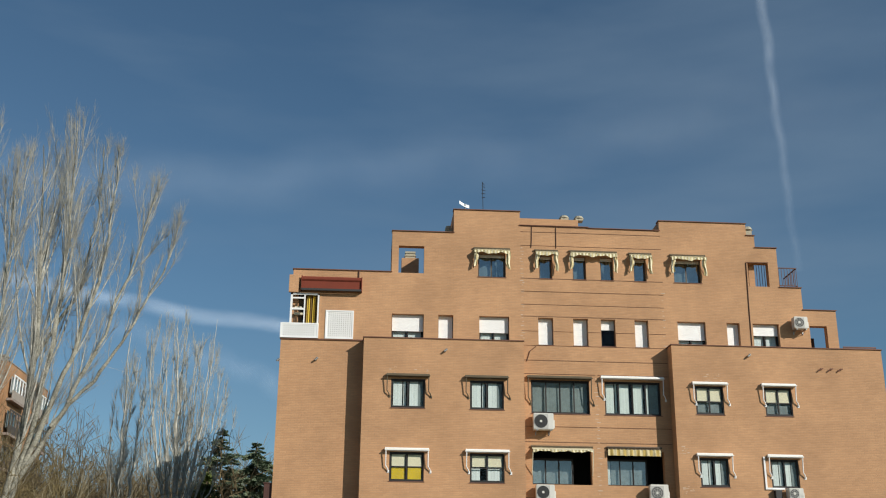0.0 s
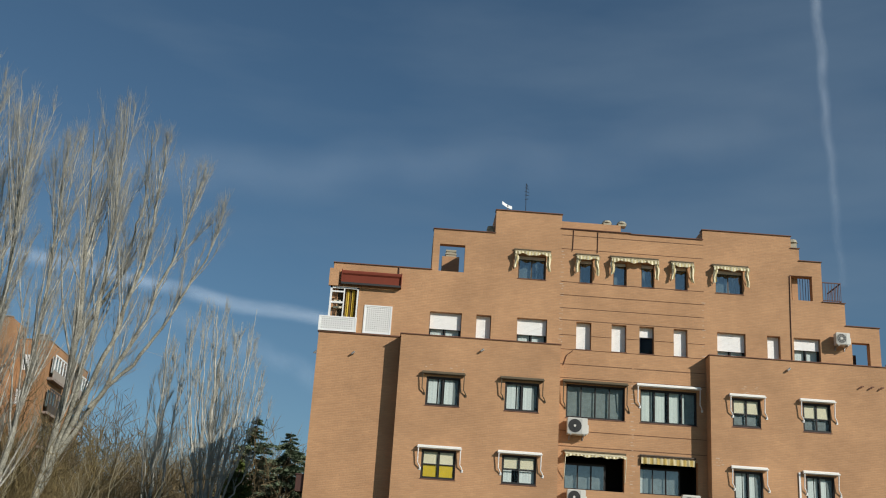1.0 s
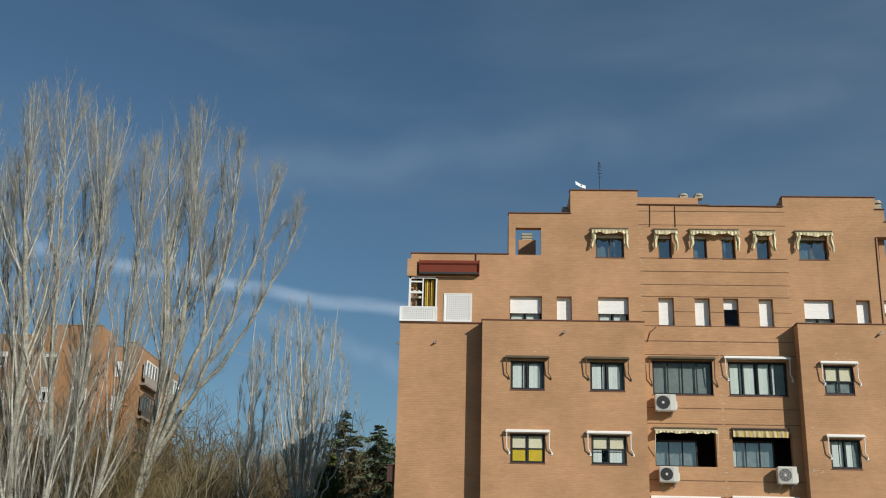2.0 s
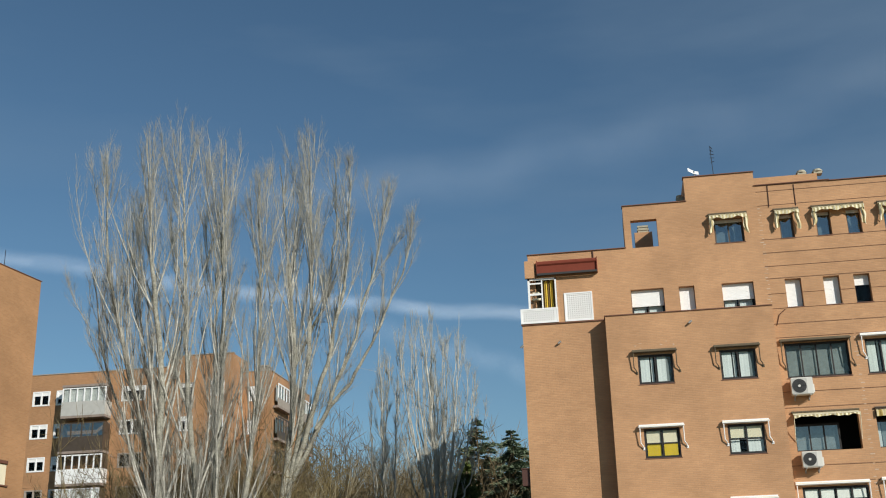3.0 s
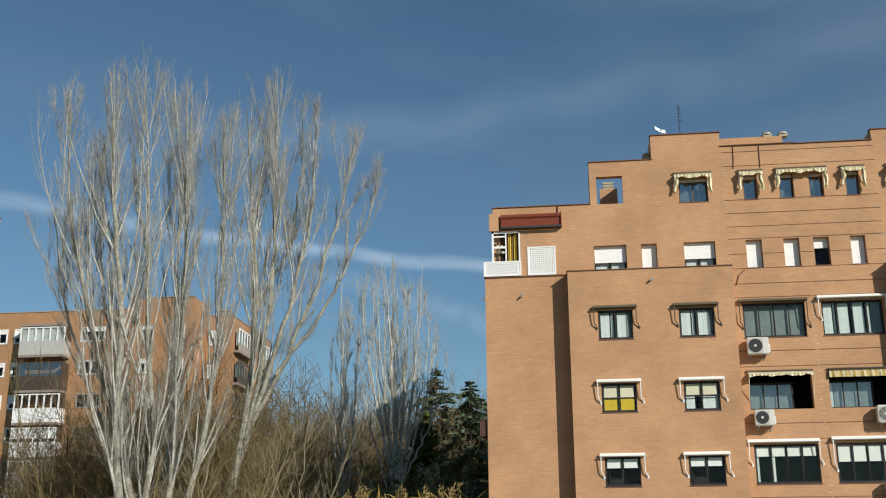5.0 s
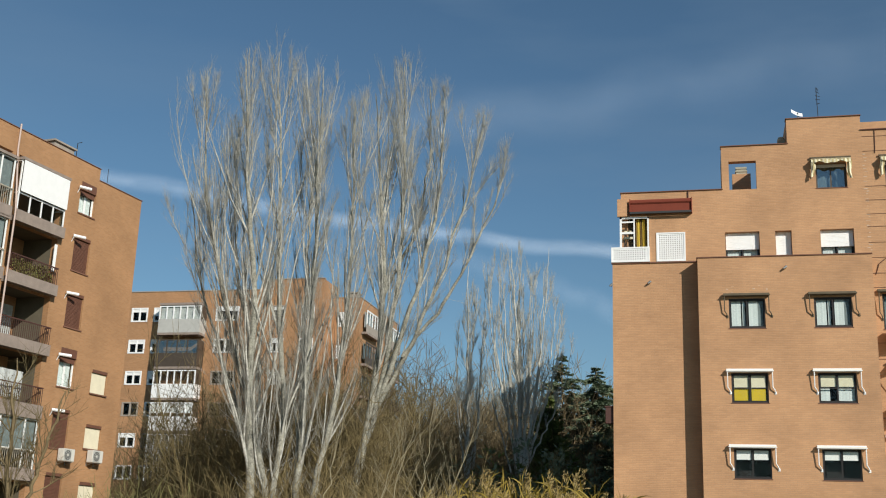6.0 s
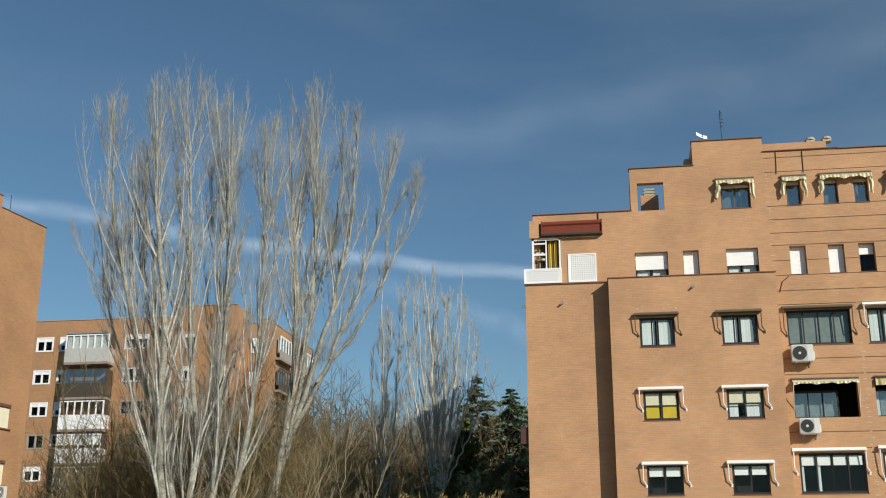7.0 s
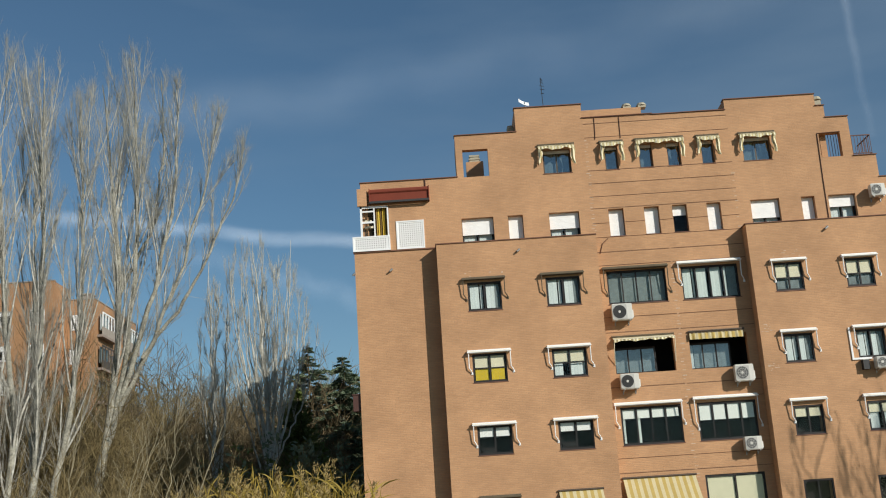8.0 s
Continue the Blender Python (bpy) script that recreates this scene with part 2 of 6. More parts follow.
# ---- mesh helpers ----
class Shape:
    """Gathers corners and faces of one part."""

    def __init__(self):
        self.v, self.f = [], []

    def box(self, x0, x1, y0, y1, z0, z1):
        i = len(self.v)
        self.v += [(x, y, z) for z in (z0, z1) for y in (y0, y1) for x in (x0, x1)]
        self.f += [tuple(i + k for k in q) for q in ((0, 2, 3, 1), (4, 5, 7, 6), (0, 1, 5, 4), (2, 6, 7, 3), (0, 4, 6, 2), (1, 3, 7, 5))]
        return self

    def poly(self, *pts):
        i = len(self.v)
        self.v += [tuple(p) for p in pts]
        self.f.append(tuple(range(i, i + len(pts))))
        return self

    def grid(self, rows):
        """A sheet through rows of points."""
        i, w = len(self.v), len(rows[0])
        for r in rows:
            self.v += [tuple(p) for p in r]
        for a in range(len(rows) - 1):
            for b in range(w - 1):
                k = i + a * w + b
                self.f.append((k, k + 1, k + w + 1, k + w))
        return self

    def tube(self, pts, radii, sides=6, cap=True):
        pts = [Vector(p) for p in pts]
        if not hasattr(radii, "__len__"):
            radii = [radii] * len(pts)
        first = len(self.v)
        for k, p in enumerate(pts):
            d = (pts[min(k + 1, len(pts) - 1)] - pts[max(k - 1, 0)]).normalized()
            a = d.cross(Vector((0.31, 0.95, 0.05))).normalized()
            b = d.cross(a)
            for s in range(sides):
                w = 2 * math.pi * s / sides
                self.v.append(tuple(p + (a * math.cos(w) + b * math.sin(w)) * radii[k]))
        for k in range(len(pts) - 1):
            for s in range(sides):
                i, j = first + k * sides + s, first + k * sides + (s + 1) % sides
                self.f.append((i, j, j + sides, i + sides))
        if cap:
            self.f.append(tuple(first + s for s in reversed(range(sides))))
            self.f.append(tuple(first + (len(pts) - 1) * sides + s for s in range(sides)))
        return self

    def mesh(self, name, mat, smooth=False):
        me = bpy.data.meshes.new(name)
        me.from_pydata(self.v, [], self.f)
        me.materials.append(mat)
        if smooth:
            me.polygons.foreach_set("use_smooth", [True] * len(me.polygons))
        me.update()
        return me


def part(name, shape, mat, parent=None, label="", smooth=False):
    """One mesh object, under a thing or a part."""
    ob = new(name, shape.mesh(name, mat, smooth))
    if parent:
        ob.parent = parent
    return tagged(ob, label)


def thing(name, label, category, group="", kind="", at=(0, 0, 0)):
    ob = new(name)
    ob.empty_display_size = 0.2
    ob.matrix_world = Matrix.Translation(at)
    return tagged(ob, label, category, group, kind)


def slab(u, w, solid, d0, d1, along="x"):
    """A wall of thickness d0..d1 over the cells between the cuts u (along the wall) and w (heights): solid(cu, cw) says which cells are wall."""
    s = Shape()
    u, w = sorted(set(u)), sorted(set(w))
    put = (lambda a, d, z: (a, d, z)) if along == "x" else (lambda a, d, z: (d, a, z))
    full = [[solid((u[i] + u[i + 1]) / 2, (w[j] + w[j + 1]) / 2) for j in range(len(w) - 1)] for i in range(len(u) - 1)]

    def is_full(i, j):
        return 0 <= i < len(u) - 1 and 0 <= j < len(w) - 1 and full[i][j]

    for i in range(len(u) - 1):
        for j in range(len(w) - 1):
            if not full[i][j]:
                continue
            a0, a1, z0, z1 = u[i], u[i + 1], w[j], w[j + 1]
            s.poly(put(a0, d0, z0), put(a1, d0, z0), put(a1, d0, z1), put(a0, d0, z1))
            s.poly(put(a1, d1, z0), put(a0, d1, z0), put(a0, d1, z1), put(a1, d1, z1))
            if not is_full(i - 1, j):
                s.poly(put(a0, d1, z0), put(a0, d0, z0), put(a0, d0, z1), put(a0, d1, z1))
            if not is_full(i + 1, j):
                s.poly(put(a1, d0, z0), put(a1, d1, z0), put(a1, d1, z1), put(a1, d0, z1))
            if not is_full(i, j - 1):
                s.poly(put(a0, d1, z0), put(a1, d1, z0), put(a1, d0, z0), put(a0, d0, z0))
            if not is_full(i, j + 1):
                s.poly(put(a0, d0, z1), put(a1, d0, z1), put(a1, d1, z1), put(a0, d1, z1))
    return s


def holed(u0, u1, w0, w1, holes, d0, d1, along="x"):
    """A rectangular wall with rectangular holes (u0, u1, w0, w1)."""
    holes = [h for h in holes if h[1] > u0 and h[0] < u1 and h[3] > w0 and h[2] < w1]
    us = [u0, u1] + [min(max(a, u0), u1) for h in holes for a in h[:2]]
    ws = [w0, w1] + [min(max(a, w0), w1) for h in holes for a in h[2:]]
    return slab(us, ws, lambda a, z: not any(h[0] < a < h[1] and h[2] < z < h[3] for h in holes), d0, d1, along)


def slats(a0, a1, z0, z1, d, step, depth, along="x"):
    """A shutter of linked slats as one folded sheet with a back."""
    rows, z = [], z0
    put = (lambda a, e, h: (a, d + e, h)) if along == "x" else (lambda a, e, h: (d - e, a, h))
    while z < z1 - 0.001:
        top = min(z + step, z1)
        for h, e in ((z, depth), (z + step * 0.12, 0.0), (top - step * 0.12, 0.0), (top, depth)):
            rows.append([put(a0, e, h), put(a1, e, h)])
        z = top
    rows.append([put(a0, depth + 0.01, z1), put(a1, depth + 0.01, z1)])
    rows.append([put(a0, depth + 0.01, z0), put(a1, depth + 0.01, z0)])
    return Shape().grid(rows)


def each_box(name, shape, mat, make, **more):
    """A part of its own for each box of the shape."""
    for k in range(0, len(shape.v), 8):
        one = Shape()
        one.v = shape.v[k:k + 8]
        one.f = [tuple(i - k for i in f) for f in shape.f[k // 8 * 6:k // 8 * 6 + 6]]
        make(name, one, mat, **more)

# ---- ground ----
ground = part("ground", Shape().grid([[(x, y, 0.0) for x in (-2500, -150, 0, 150, 2500)] for y in (-2500, -100, 0, 150, 3000)]), GRASS)
tagged(ground, "dry winter grass and soil between the buildings", "ground", kind="structure")
pavement = part("pavement", Shape().box(-6, 24, 38.0, 63, -0.2, 0.12), PAVING)
tagged(pavement, "grey paved walk round the foot of the building", "pavement", kind="structure")

# ---- the stepped apartment building ----
F0, F1 = 42.0, 42.6                   # front of the two blocks, front of the wall behind them
ROWS_Z = [(12.45, 13.58), (9.66, 10.76), (6.92, 8.02), (4.15, 5.28), (1.40, 2.50)]
COLS_L, COLS_R = [(0.84, 2.15), (3.90, 5.22)], [(12.80, 13.92), (15.58, 16.68)]
BAY_Z = [(12.47, 13.82), (9.72, 11.05), (6.97, 8.42), (4.20, 5.70), (1.40, 2.90)]
BAY_X = [(6.38, 8.71), (9.32, 11.58)]
UP_Z = (15.24, 16.37)
UP_WIDE = [(0.81, 2.09), (4.33, 5.54), (12.44, 13.60), (15.57, 16.66)]
UP_NARROW = [(2.68, 3.28), (6.72, 7.33), (8.15, 8.75), (9.28, 9.87), (10.67, 11.23), (14.48, 15.02)]
ATTIC = [(4.28, 5.42), (6.80, 7.34), (8.19, 8.75), (9.35, 9.89), (10.74, 11.26), (12.42, 13.57)]
ATTIC_Z = (18.03, 19.04)
LOGGIA = [(1.03, 2.07, 18.10, 19.27), (15.57, 16.44, 17.97, 19.00), (17.95, 18.68, 15.42, 16.34)]
# the outline of the rear wall: from, to, top of the wall, top of the rooms behind it
STEPS = [(-3.55, -3.20, 15.25, 15.25), (-3.20, 0.75, 18.12, 17.90), (0.75, 3.28, 19.90, 18.05), (3.28, 6.03, 20.93, 20.4), (6.03, 8.88, 20.32, 20.32),
         (8.88, 11.90, 20.28, 20.2), (11.90, 15.62, 20.72, 20.4), (15.62, 15.95, 20.20, 20.1), (15.95, 16.85, 19.67, 17.92), (16.85, 17.75, 17.95, 17.92),
         (17.75, 19.12, 17.00, 15.30), (19.12, 20.55, 15.25, 15.25)]
TERRACE = (-3.20, -2.10, 15.25, 17.12)

building = thing("apartment_building", "stepped orange brick apartment block with awnings and roller shutters", "building", at=(8.2, 48, 0))


def under(ob, parent):
    """Hang a part built in world coordinates under a thing that stands elsewhere."""
    ob.parent = parent
    ob.matrix_parent_inverse = parent.matrix_world.inverted()
    return ob


def bpart(name, shape, mat, label="", smooth=False, parent=None):
    ob = part(name, shape, mat, None, label, smooth)
    if parent is None:
        return under(ob, building)
    ob.parent = parent
    return ob


back_holes = ([(*c, *z) for c in BAY_X for z in BAY_Z] + [(*c, *UP_Z) for c in UP_WIDE + UP_NARROW] + [(*c, *ATTIC_Z) for c in ATTIC] + LOGGIA + [TERRACE, (-1.81, -0.74, 15.26, 16.43)])


def in_back_wall(x, z):
    top = next((s[2] for s in STEPS if s[0] < x < s[1]), 0)
    return z < top and not any(h[0] < x < h[1] and h[2] < z < h[3] for h in back_holes)


bpart("wall", slab([a for s in STEPS for a in s[:2]] + [a for h in back_holes for a in h[:2]], [0] + [s[2] for s in STEPS] + [a for h in back_holes for a in h[2:]], in_back_wall, F1, F1 + 0.3), BRICK)
bpart("wall", holed(-0.27, 6.03, 0, 15.20, [(*c, *z) for c in COLS_L for z in ROWS_Z], F0, F1 - 0.004), BRICK)
bpart("wall", holed(11.95, 20.55, 0, 15.22, [(*c, *z) for c in COLS_R for z in ROWS_Z], F0, F1 - 0.004), BRICK)
# rooms behind: side walls, back part and roofs, step by step
body = Shape()
body.box(-3.55, 20.55, 44.3, 62.0, 0, 15.2)
body.box(-3.2, 16.0, 53.0, 62.0, 15.2, 19.55)
body.box(-3.55, -3.30, F1 + 0.3, 44.3, 0, 15.2).box(20.3, 20.55, F1 + 0.3, 44.3, 0, 15.2)
for a, b, top, room in STEPS:
    if room > 15.3:
        body.box(a, b, 44.3, 53.0, 15.2, room - 0.004)
each_box("body", body, BRICK, bpart)
ends = Shape()
for (a, b, top, room), (c, d, top2, room2) in zip(STEPS[:-1], STEPS[1:]):
    if room2 > room + 0.05:
        ends.box(b + 0.002, b + 0.25, F1 + 0.3, 44.3, max(15.0, room - 0.5), room2 - 0.004)
    elif room > room2 + 0.05:
        ends.box(b - 0.25, b - 0.002, F1 + 0.3, 44.3, max(15.0, room2 - 0.5), room - 0.004)
# return walls of the raised parapets
ends.box(3.28, 3.53, F1 + 0.3, 46.0, 20.3, 20.93).box(5.78, 6.03, F1 + 0.3, 46.0, 20.3, 20.93).box(3.28, 6.03, 45.75, 46.0, 20.3, 20.93)
ends.box(11.90, 12.15, F1 + 0.3, 46.0, 20.1, 20.72).box(15.37, 15.62, F1 + 0.3, 46.0, 20.1, 20.72)
ends.box(0.752, 1.0, F1 + 0.3, 45.0, 18.0, 19.9).box(-3.2, -2.95, F1 + 0.3, 45.0, 17.12, 18.12)
each_box("return_wall", ends, BRICK, bpart)
bpart("rear_parapet", Shape().box(6.03, 8.88, 44.6, 45.0, 20.2, 21.42), BRICK)
roofs = Shape()
for a, b, top, room in STEPS:
    roofs.box(a, b, F1 + 0.302, 53.0 if room > 15.3 else 55.0, room, room + 0.05)
roofs.box(-3.55, 20.55, 44.3, 62.0, 15.2, 15.24)
roofs.box(-3.2, 16.0, 53.002, 62.0, 19.55, 19.6)
each_box("roof", roofs, ROOF, bpart)
cop = Shape()
for a, b, top, room in STEPS[1:-1]:
    cop.box(a - 0.03, b + 0.03, F1 - 0.05, F1 + 0.34, top + 0.002, top + 0.030)
cop.box(-0.31, 6.05, F0 - 0.04, F1 - 0.006, 15.202, 15.235).box(11.91, 20.59, F0 - 0.04, F1 - 0.006, 15.222, 15.255).box(-3.59, -0.3, F1 - 0.05, F1 + 0.1, 15.2, 15.245)
each_box("coping", cop, COPING, bpart, label="dark red-brown coping")
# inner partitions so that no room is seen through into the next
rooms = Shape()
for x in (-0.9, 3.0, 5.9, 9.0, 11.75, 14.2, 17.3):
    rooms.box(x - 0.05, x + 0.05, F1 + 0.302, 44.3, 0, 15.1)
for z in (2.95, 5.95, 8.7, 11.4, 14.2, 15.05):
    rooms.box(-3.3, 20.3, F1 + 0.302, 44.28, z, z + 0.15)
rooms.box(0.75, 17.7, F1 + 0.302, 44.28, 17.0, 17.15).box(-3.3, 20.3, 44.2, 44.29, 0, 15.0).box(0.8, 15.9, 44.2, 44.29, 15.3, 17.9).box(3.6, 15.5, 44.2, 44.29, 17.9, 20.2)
# these walls carry the rooms' darkness in their colour
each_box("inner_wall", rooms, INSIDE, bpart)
# thin horizontal joints across the middle bay
joint = Shape()
for z in (20.05, 19.45, 18.03, 17.47, 16.92, 16.42, 15.80, 15.21):
    cuts = [6.05] + sorted(a for h in back_holes if h[2] < z < h[3] and 6 < h[0] < 12 for a in h[:2]) + [11.93]
    for a, b in zip(cuts[::2], cuts[1::2]):
        joint.box(a, b, F1 - 0.012, F1 - 0.001, z - 0.009, z + 0.009)
for z in (14.60, 14.05, 11.95, 11.35, 9.20, 8.60, 6.50, 5.95):
    joint.box(6.05, 8.98, F1 - 0.012, F1 - 0.001, z - 0.010, z + 0.010).box(9.06, 11.93, F1 - 0.012, F1 - 0.001, z - 0.010, z + 0.010)
each_box("joint", joint, JOINT, bpart)


def window(x0, x1, z0, z1, y, frame_mat=ALU, sashes=2, shut=0.0, shut_mat=SHUTTER, curtains=(), bars=(), low=0.0, low_mat=YELLOW, pane=PANE, inset=0.10, net=()):
    """A framed window set into its opening: shut is the share of its height that the blind covers from the top."""
    y0, y = y, y + inset - 0.10
    w = bpart("window", Shape().box(x0, x1, y + 0.10, y + 0.16, z0, z0 + 0.06).box(x0, x1, y + 0.10, y + 0.16, z1 - 0.06, z1).box(x0, x0 + 0.042, y + 0.10, y + 0.16, z0 + 0.06, z1 - 0.06).box(x1 - 0.042, x1, y + 0.10, y + 0.16, z0 + 0.06, z1 - 0.06), frame_mat)
    n = sashes
    for k in range(n):
        a, b = x0 + 0.042 + (x1 - x0 - 0.084) * k / n, x0 + 0.042 + (x1 - x0 - 0.084) * (k + 1) / n
        d = y + 0.105 + 0.022 * (k % 2)
        s = Shape().box(a, a + 0.028, d, d + 0.02, z0 + 0.06, z1 - 0.06).box(b - 0.028, b, d, d + 0.02, z0 + 0.06, z1 - 0.06).box(a + 0.028, b - 0.028, d, d + 0.02, z0 + 0.06, z0 + 0.085).box(a + 0.028, b - 0.028, d, d + 0.02, z1 - 0.085, z1 - 0.06)
        for t in bars:
            zb = z0 + (z1 - z0) * t
            s.box(a + 0.028, b - 0.028, d, d + 0.02, zb - 0.02, zb + 0.02)
        bpart("sash", s, frame_mat, parent=w)
        p = bpart("pane", Shape().box(a + 0.03, b - 0.03, d + 0.006, d + 0.012, z0 + 0.09, z1 - 0.09), pane, parent=w)
        p.visible_shadow = False
        if shut and shut_mat is not SHUTTER:
            bpart("blind", Shape().box(a + 0.05, b - 0.05, y + 0.162, y + 0.17, z1 - (z1 - z0) * shut, z1 - 0.06), shut_mat, parent=w)
        if low:
            bpart("blind", Shape().box(a + 0.05, b - 0.05, y + 0.162, y + 0.17, z0 + 0.09, z0 + (z1 - z0) * low), low_mat, parent=w)
    if shut and shut_mat is SHUTTER:
        s = slats(x0 + 0.02, x1 - 0.02, z1 - (z1 - z0) * shut, z1 - 0.005, y + 0.066, 0.05, 0.005)
        bpart("roller_shutter", s, SHUTTER, parent=w)
    for a, b in list(curtains) + list(net):
        u0, u1 = x0 + (x1 - x0) * a, x0 + (x1 - x0) * b
        m = max(8, int((u1 - u0) / 0.03))
        cols = [(u0 + (u1 - u0) * k / m, y + 0.22 + (0.001 if (a, b) in net else 0.003) * math.sin(k * 1.7) + (0.001 if (a, b) in net else 0.003) * math.sin(k * 0.6 + a * 9)) for k in range(m + 1)]
        bpart("curtain", Shape().grid([[(cx, cy, z) for cx, cy in cols] for z in (z0 + 0.03, z1 - 0.03)]), NET if (a, b) in net else CURTAIN, parent=w, smooth=True)
    bpart("sill", Shape().box(x0 - 0.03, x1 + 0.03, y0 - 0.022, y + 0.10, z0 - 0.028, z0), COPING if frame_mat is not WHITE else CONCRETE, parent=w)
    return w


CREAM_ROWS = {(0, 1): dict(shut=0.48, shut_mat=CREAM, bars=(0.5,), low=0.5), (1, 1): dict(shut=0.45, shut_mat=CREAM, bars=(0.5,), curtains=[(0.05, 0.3), (0.5, 0.95)]),
              (0, 2): dict(shut=0.38, shut_mat=WHITE, bars=()), (1, 2): dict(shut=0.36, shut_mat=WHITE)}
CREAM_ROWS[(0, 2)]["shut_mat"] = CREAM_ROWS[(1, 2)]["shut_mat"] = material("white_blind", (0.90, 0.89, 0.86), 0.8, vary=0.05)
for r, z in enumerate(ROWS_Z):
    for c, x in enumerate(COLS_L):
        window(*x, *z, F0, inset=0.025, **(CREAM_ROWS.get((c, r)) or dict(curtains=[(0.07, 0.33), (0.37, 0.44), (0.55, 0.80)] if r == 0 else [], net=[(0.80, 0.97)] if r == 0 else [])))
    for c, x in enumerate(COLS_R):
        if r == 0:
            # the nets here stand in for the glass's bluish reflection
            window(*x, *z, F0, inset=0.025, frame_mat=ALU, shut=0.55, shut_mat=CREAM, bars=(0.46,), net=[(0.04, 0.48), (0.53, 0.96)])
        elif r == 1:
            window(*x, *z, F0, inset=0.025, frame_mat=ALU, curtains=[(0.08, 0.30), (0.33, 0.44), (0.56, 0.74)], net=[(0.76, 0.95)])
        elif r == 2:
            window(*x, *z, F0, inset=0.025, frame_mat=ALU, shut=0.38, shut_mat=CREAM, curtains=[(0.05, 0.4), (0.6, 0.8)] if c else [])
        else:
            window(*x, *z, F0, inset=0.025, frame_mat=ALU)
# added linings, coloured as room shade, hide sunlit brick inside the openings
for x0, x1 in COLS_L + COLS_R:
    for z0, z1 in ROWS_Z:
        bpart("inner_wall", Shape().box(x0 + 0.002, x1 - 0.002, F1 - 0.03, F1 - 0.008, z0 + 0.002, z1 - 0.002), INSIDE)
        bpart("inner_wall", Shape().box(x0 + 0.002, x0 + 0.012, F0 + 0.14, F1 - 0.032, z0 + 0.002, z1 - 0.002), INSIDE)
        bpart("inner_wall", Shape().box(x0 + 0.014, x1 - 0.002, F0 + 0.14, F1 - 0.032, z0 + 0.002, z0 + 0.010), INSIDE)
for i, x in enumerate(UP_WIDE):
    window(*x, *UP_Z, F1, shut=(0.60, 0.58, 0.66, 0.42)[i], curtains=[(0.05, 0.44), (0.53, 0.93)], frame_mat=ALU, inset=0.20)
for i, x in enumerate(UP_NARROW):
    window(*x, *UP_Z, F1, sashes=1, shut=0.36 if i == 3 else 0.97, inset=0.24)
for i, x in enumerate(ATTIC):
    # flat net added behind the pane as painted sky reflection
    window(*x, *ATTIC_Z, F1, sashes=2 if x[1] - x[0] > 0.8 else 1, frame_mat=BRONZE, pane=PANE_DARK, inset=0.20, shut=0.13, net=[(0.05, 0.95)])
BLIND_W = CREAM_ROWS[(0, 2)]["shut_mat"]
window(*BAY_X[0], *BAY_Z[0], F1, sashes=4, pane=PANE_BAY, net=[(0.02, 0.98)])
window(*BAY_X[1], *BAY_Z[0], F1, sashes=4, pane=PANE_BAY, curtains=[(0.03, 0.18), (0.20, 0.23), (0.27, 0.45), (0.53, 0.70), (0.75, 0.80)], net=[(0.81, 0.97)])
# nets of these two windows imitate grey-blue sky mirrored in the panes
window(6.39, 8.05, 9.72, 10.78, F1 + 0.30, sashes=3, pane=PANE_DIM, net=[(0.02, 0.98)])
window(9.33, 10.98, 9.72, 10.80, F1 + 0.30, sashes=3, pane=PANE_DIM, curtains=[(0.04, 0.12)], net=[(0.14, 0.98)])
window(*BAY_X[0], *BAY_Z[2], F1, inset=0.03, sashes=4, pane=PANE_BAY, shut=0.30, shut_mat=BLIND_W, curtains=[(0.03, 0.07), (0.28, 0.32)])
window(*BAY_X[1], *BAY_Z[2], F1, inset=0.03, sashes=4, pane=PANE_BAY, shut=0.46, shut_mat=BLIND_W)
for x in BAY_X:
    window(*x, *BAY_Z[3], F1, inset=0.03, sashes=2, pane=PANE_BAY, shut=0.9, shut_mat=CREAM)
    window(*x, *BAY_Z[4], F1, sashes=4, pane=PANE_BAY)

# pale mortar smears along the upright joints and above some awnings
smear = Shape()
rs = random.Random(9)
for x, z0, z1, step in ((6.09, 15.3, 19.4, 0.13), (9.02, 4.4, 14.0, 0.16), (11.86, 15.3, 17.9, 0.3)):
    z = z0
    while z < z1:
        w, h = rs.uniform(0.03, 0.09), rs.uniform(0.012, 0.035)
        u = x + rs.uniform(-0.05, 0.05)
        smear.box(u - w, u + w, F1 - 0.006, F1 - 0.001, z, z + h)
        z += step * rs.uniform(0.6, 1.6)
for x0, x1, z, y in ((12.7, 13.9, 13.88, F0), (0.7, 2.3, 13.9, F0), (12.1, 12.5, 9.5, F0), (12.05, 12.4, 11.0, F0)):
    for k in range(9):
        u, v, w = rs.uniform(x0, x1), z + rs.uniform(-0.12, 0.18), rs.uniform(0.02, 0.07)
        smear.box(u - w, u + w, y - 0.006, y - 0.001, v, v + rs.uniform(0.01, 0.03))
tagged(bpart("mortar_smear", smear, material("pale_mortar", (0.60, 0.46, 0.34), 0.95, vary=0.2)), kind="stuff")

# ---- the long block with balconies on the west side ----
LX = -29.0
block = thing("balcony_block", "orange brick apartment block with stacked balconies and brown shutters", "building", at=(-35, 36, 0))
L_WIN = [(44.35, 45.50, z, z + h) for z, h in ((18.85, 1.15), (16.05, 1.55), (13.38, 1.50), (10.63, 1.38), (7.88, 1.62), (5.15, 1.50), (2.4, 1.50))]
L_SMALL = [(46.72, 47.86, z, z + 0.98) for z in (10.63, 8.05, 5.40)]
L_BAYS = [(40.15, 43.20), (36.70, 39.75), (31.5, 34.6), (28.0, 31.1)]
L_FLOORS = [17.45, 14.74, 12.0, 9.30, 6.55, 3.80]
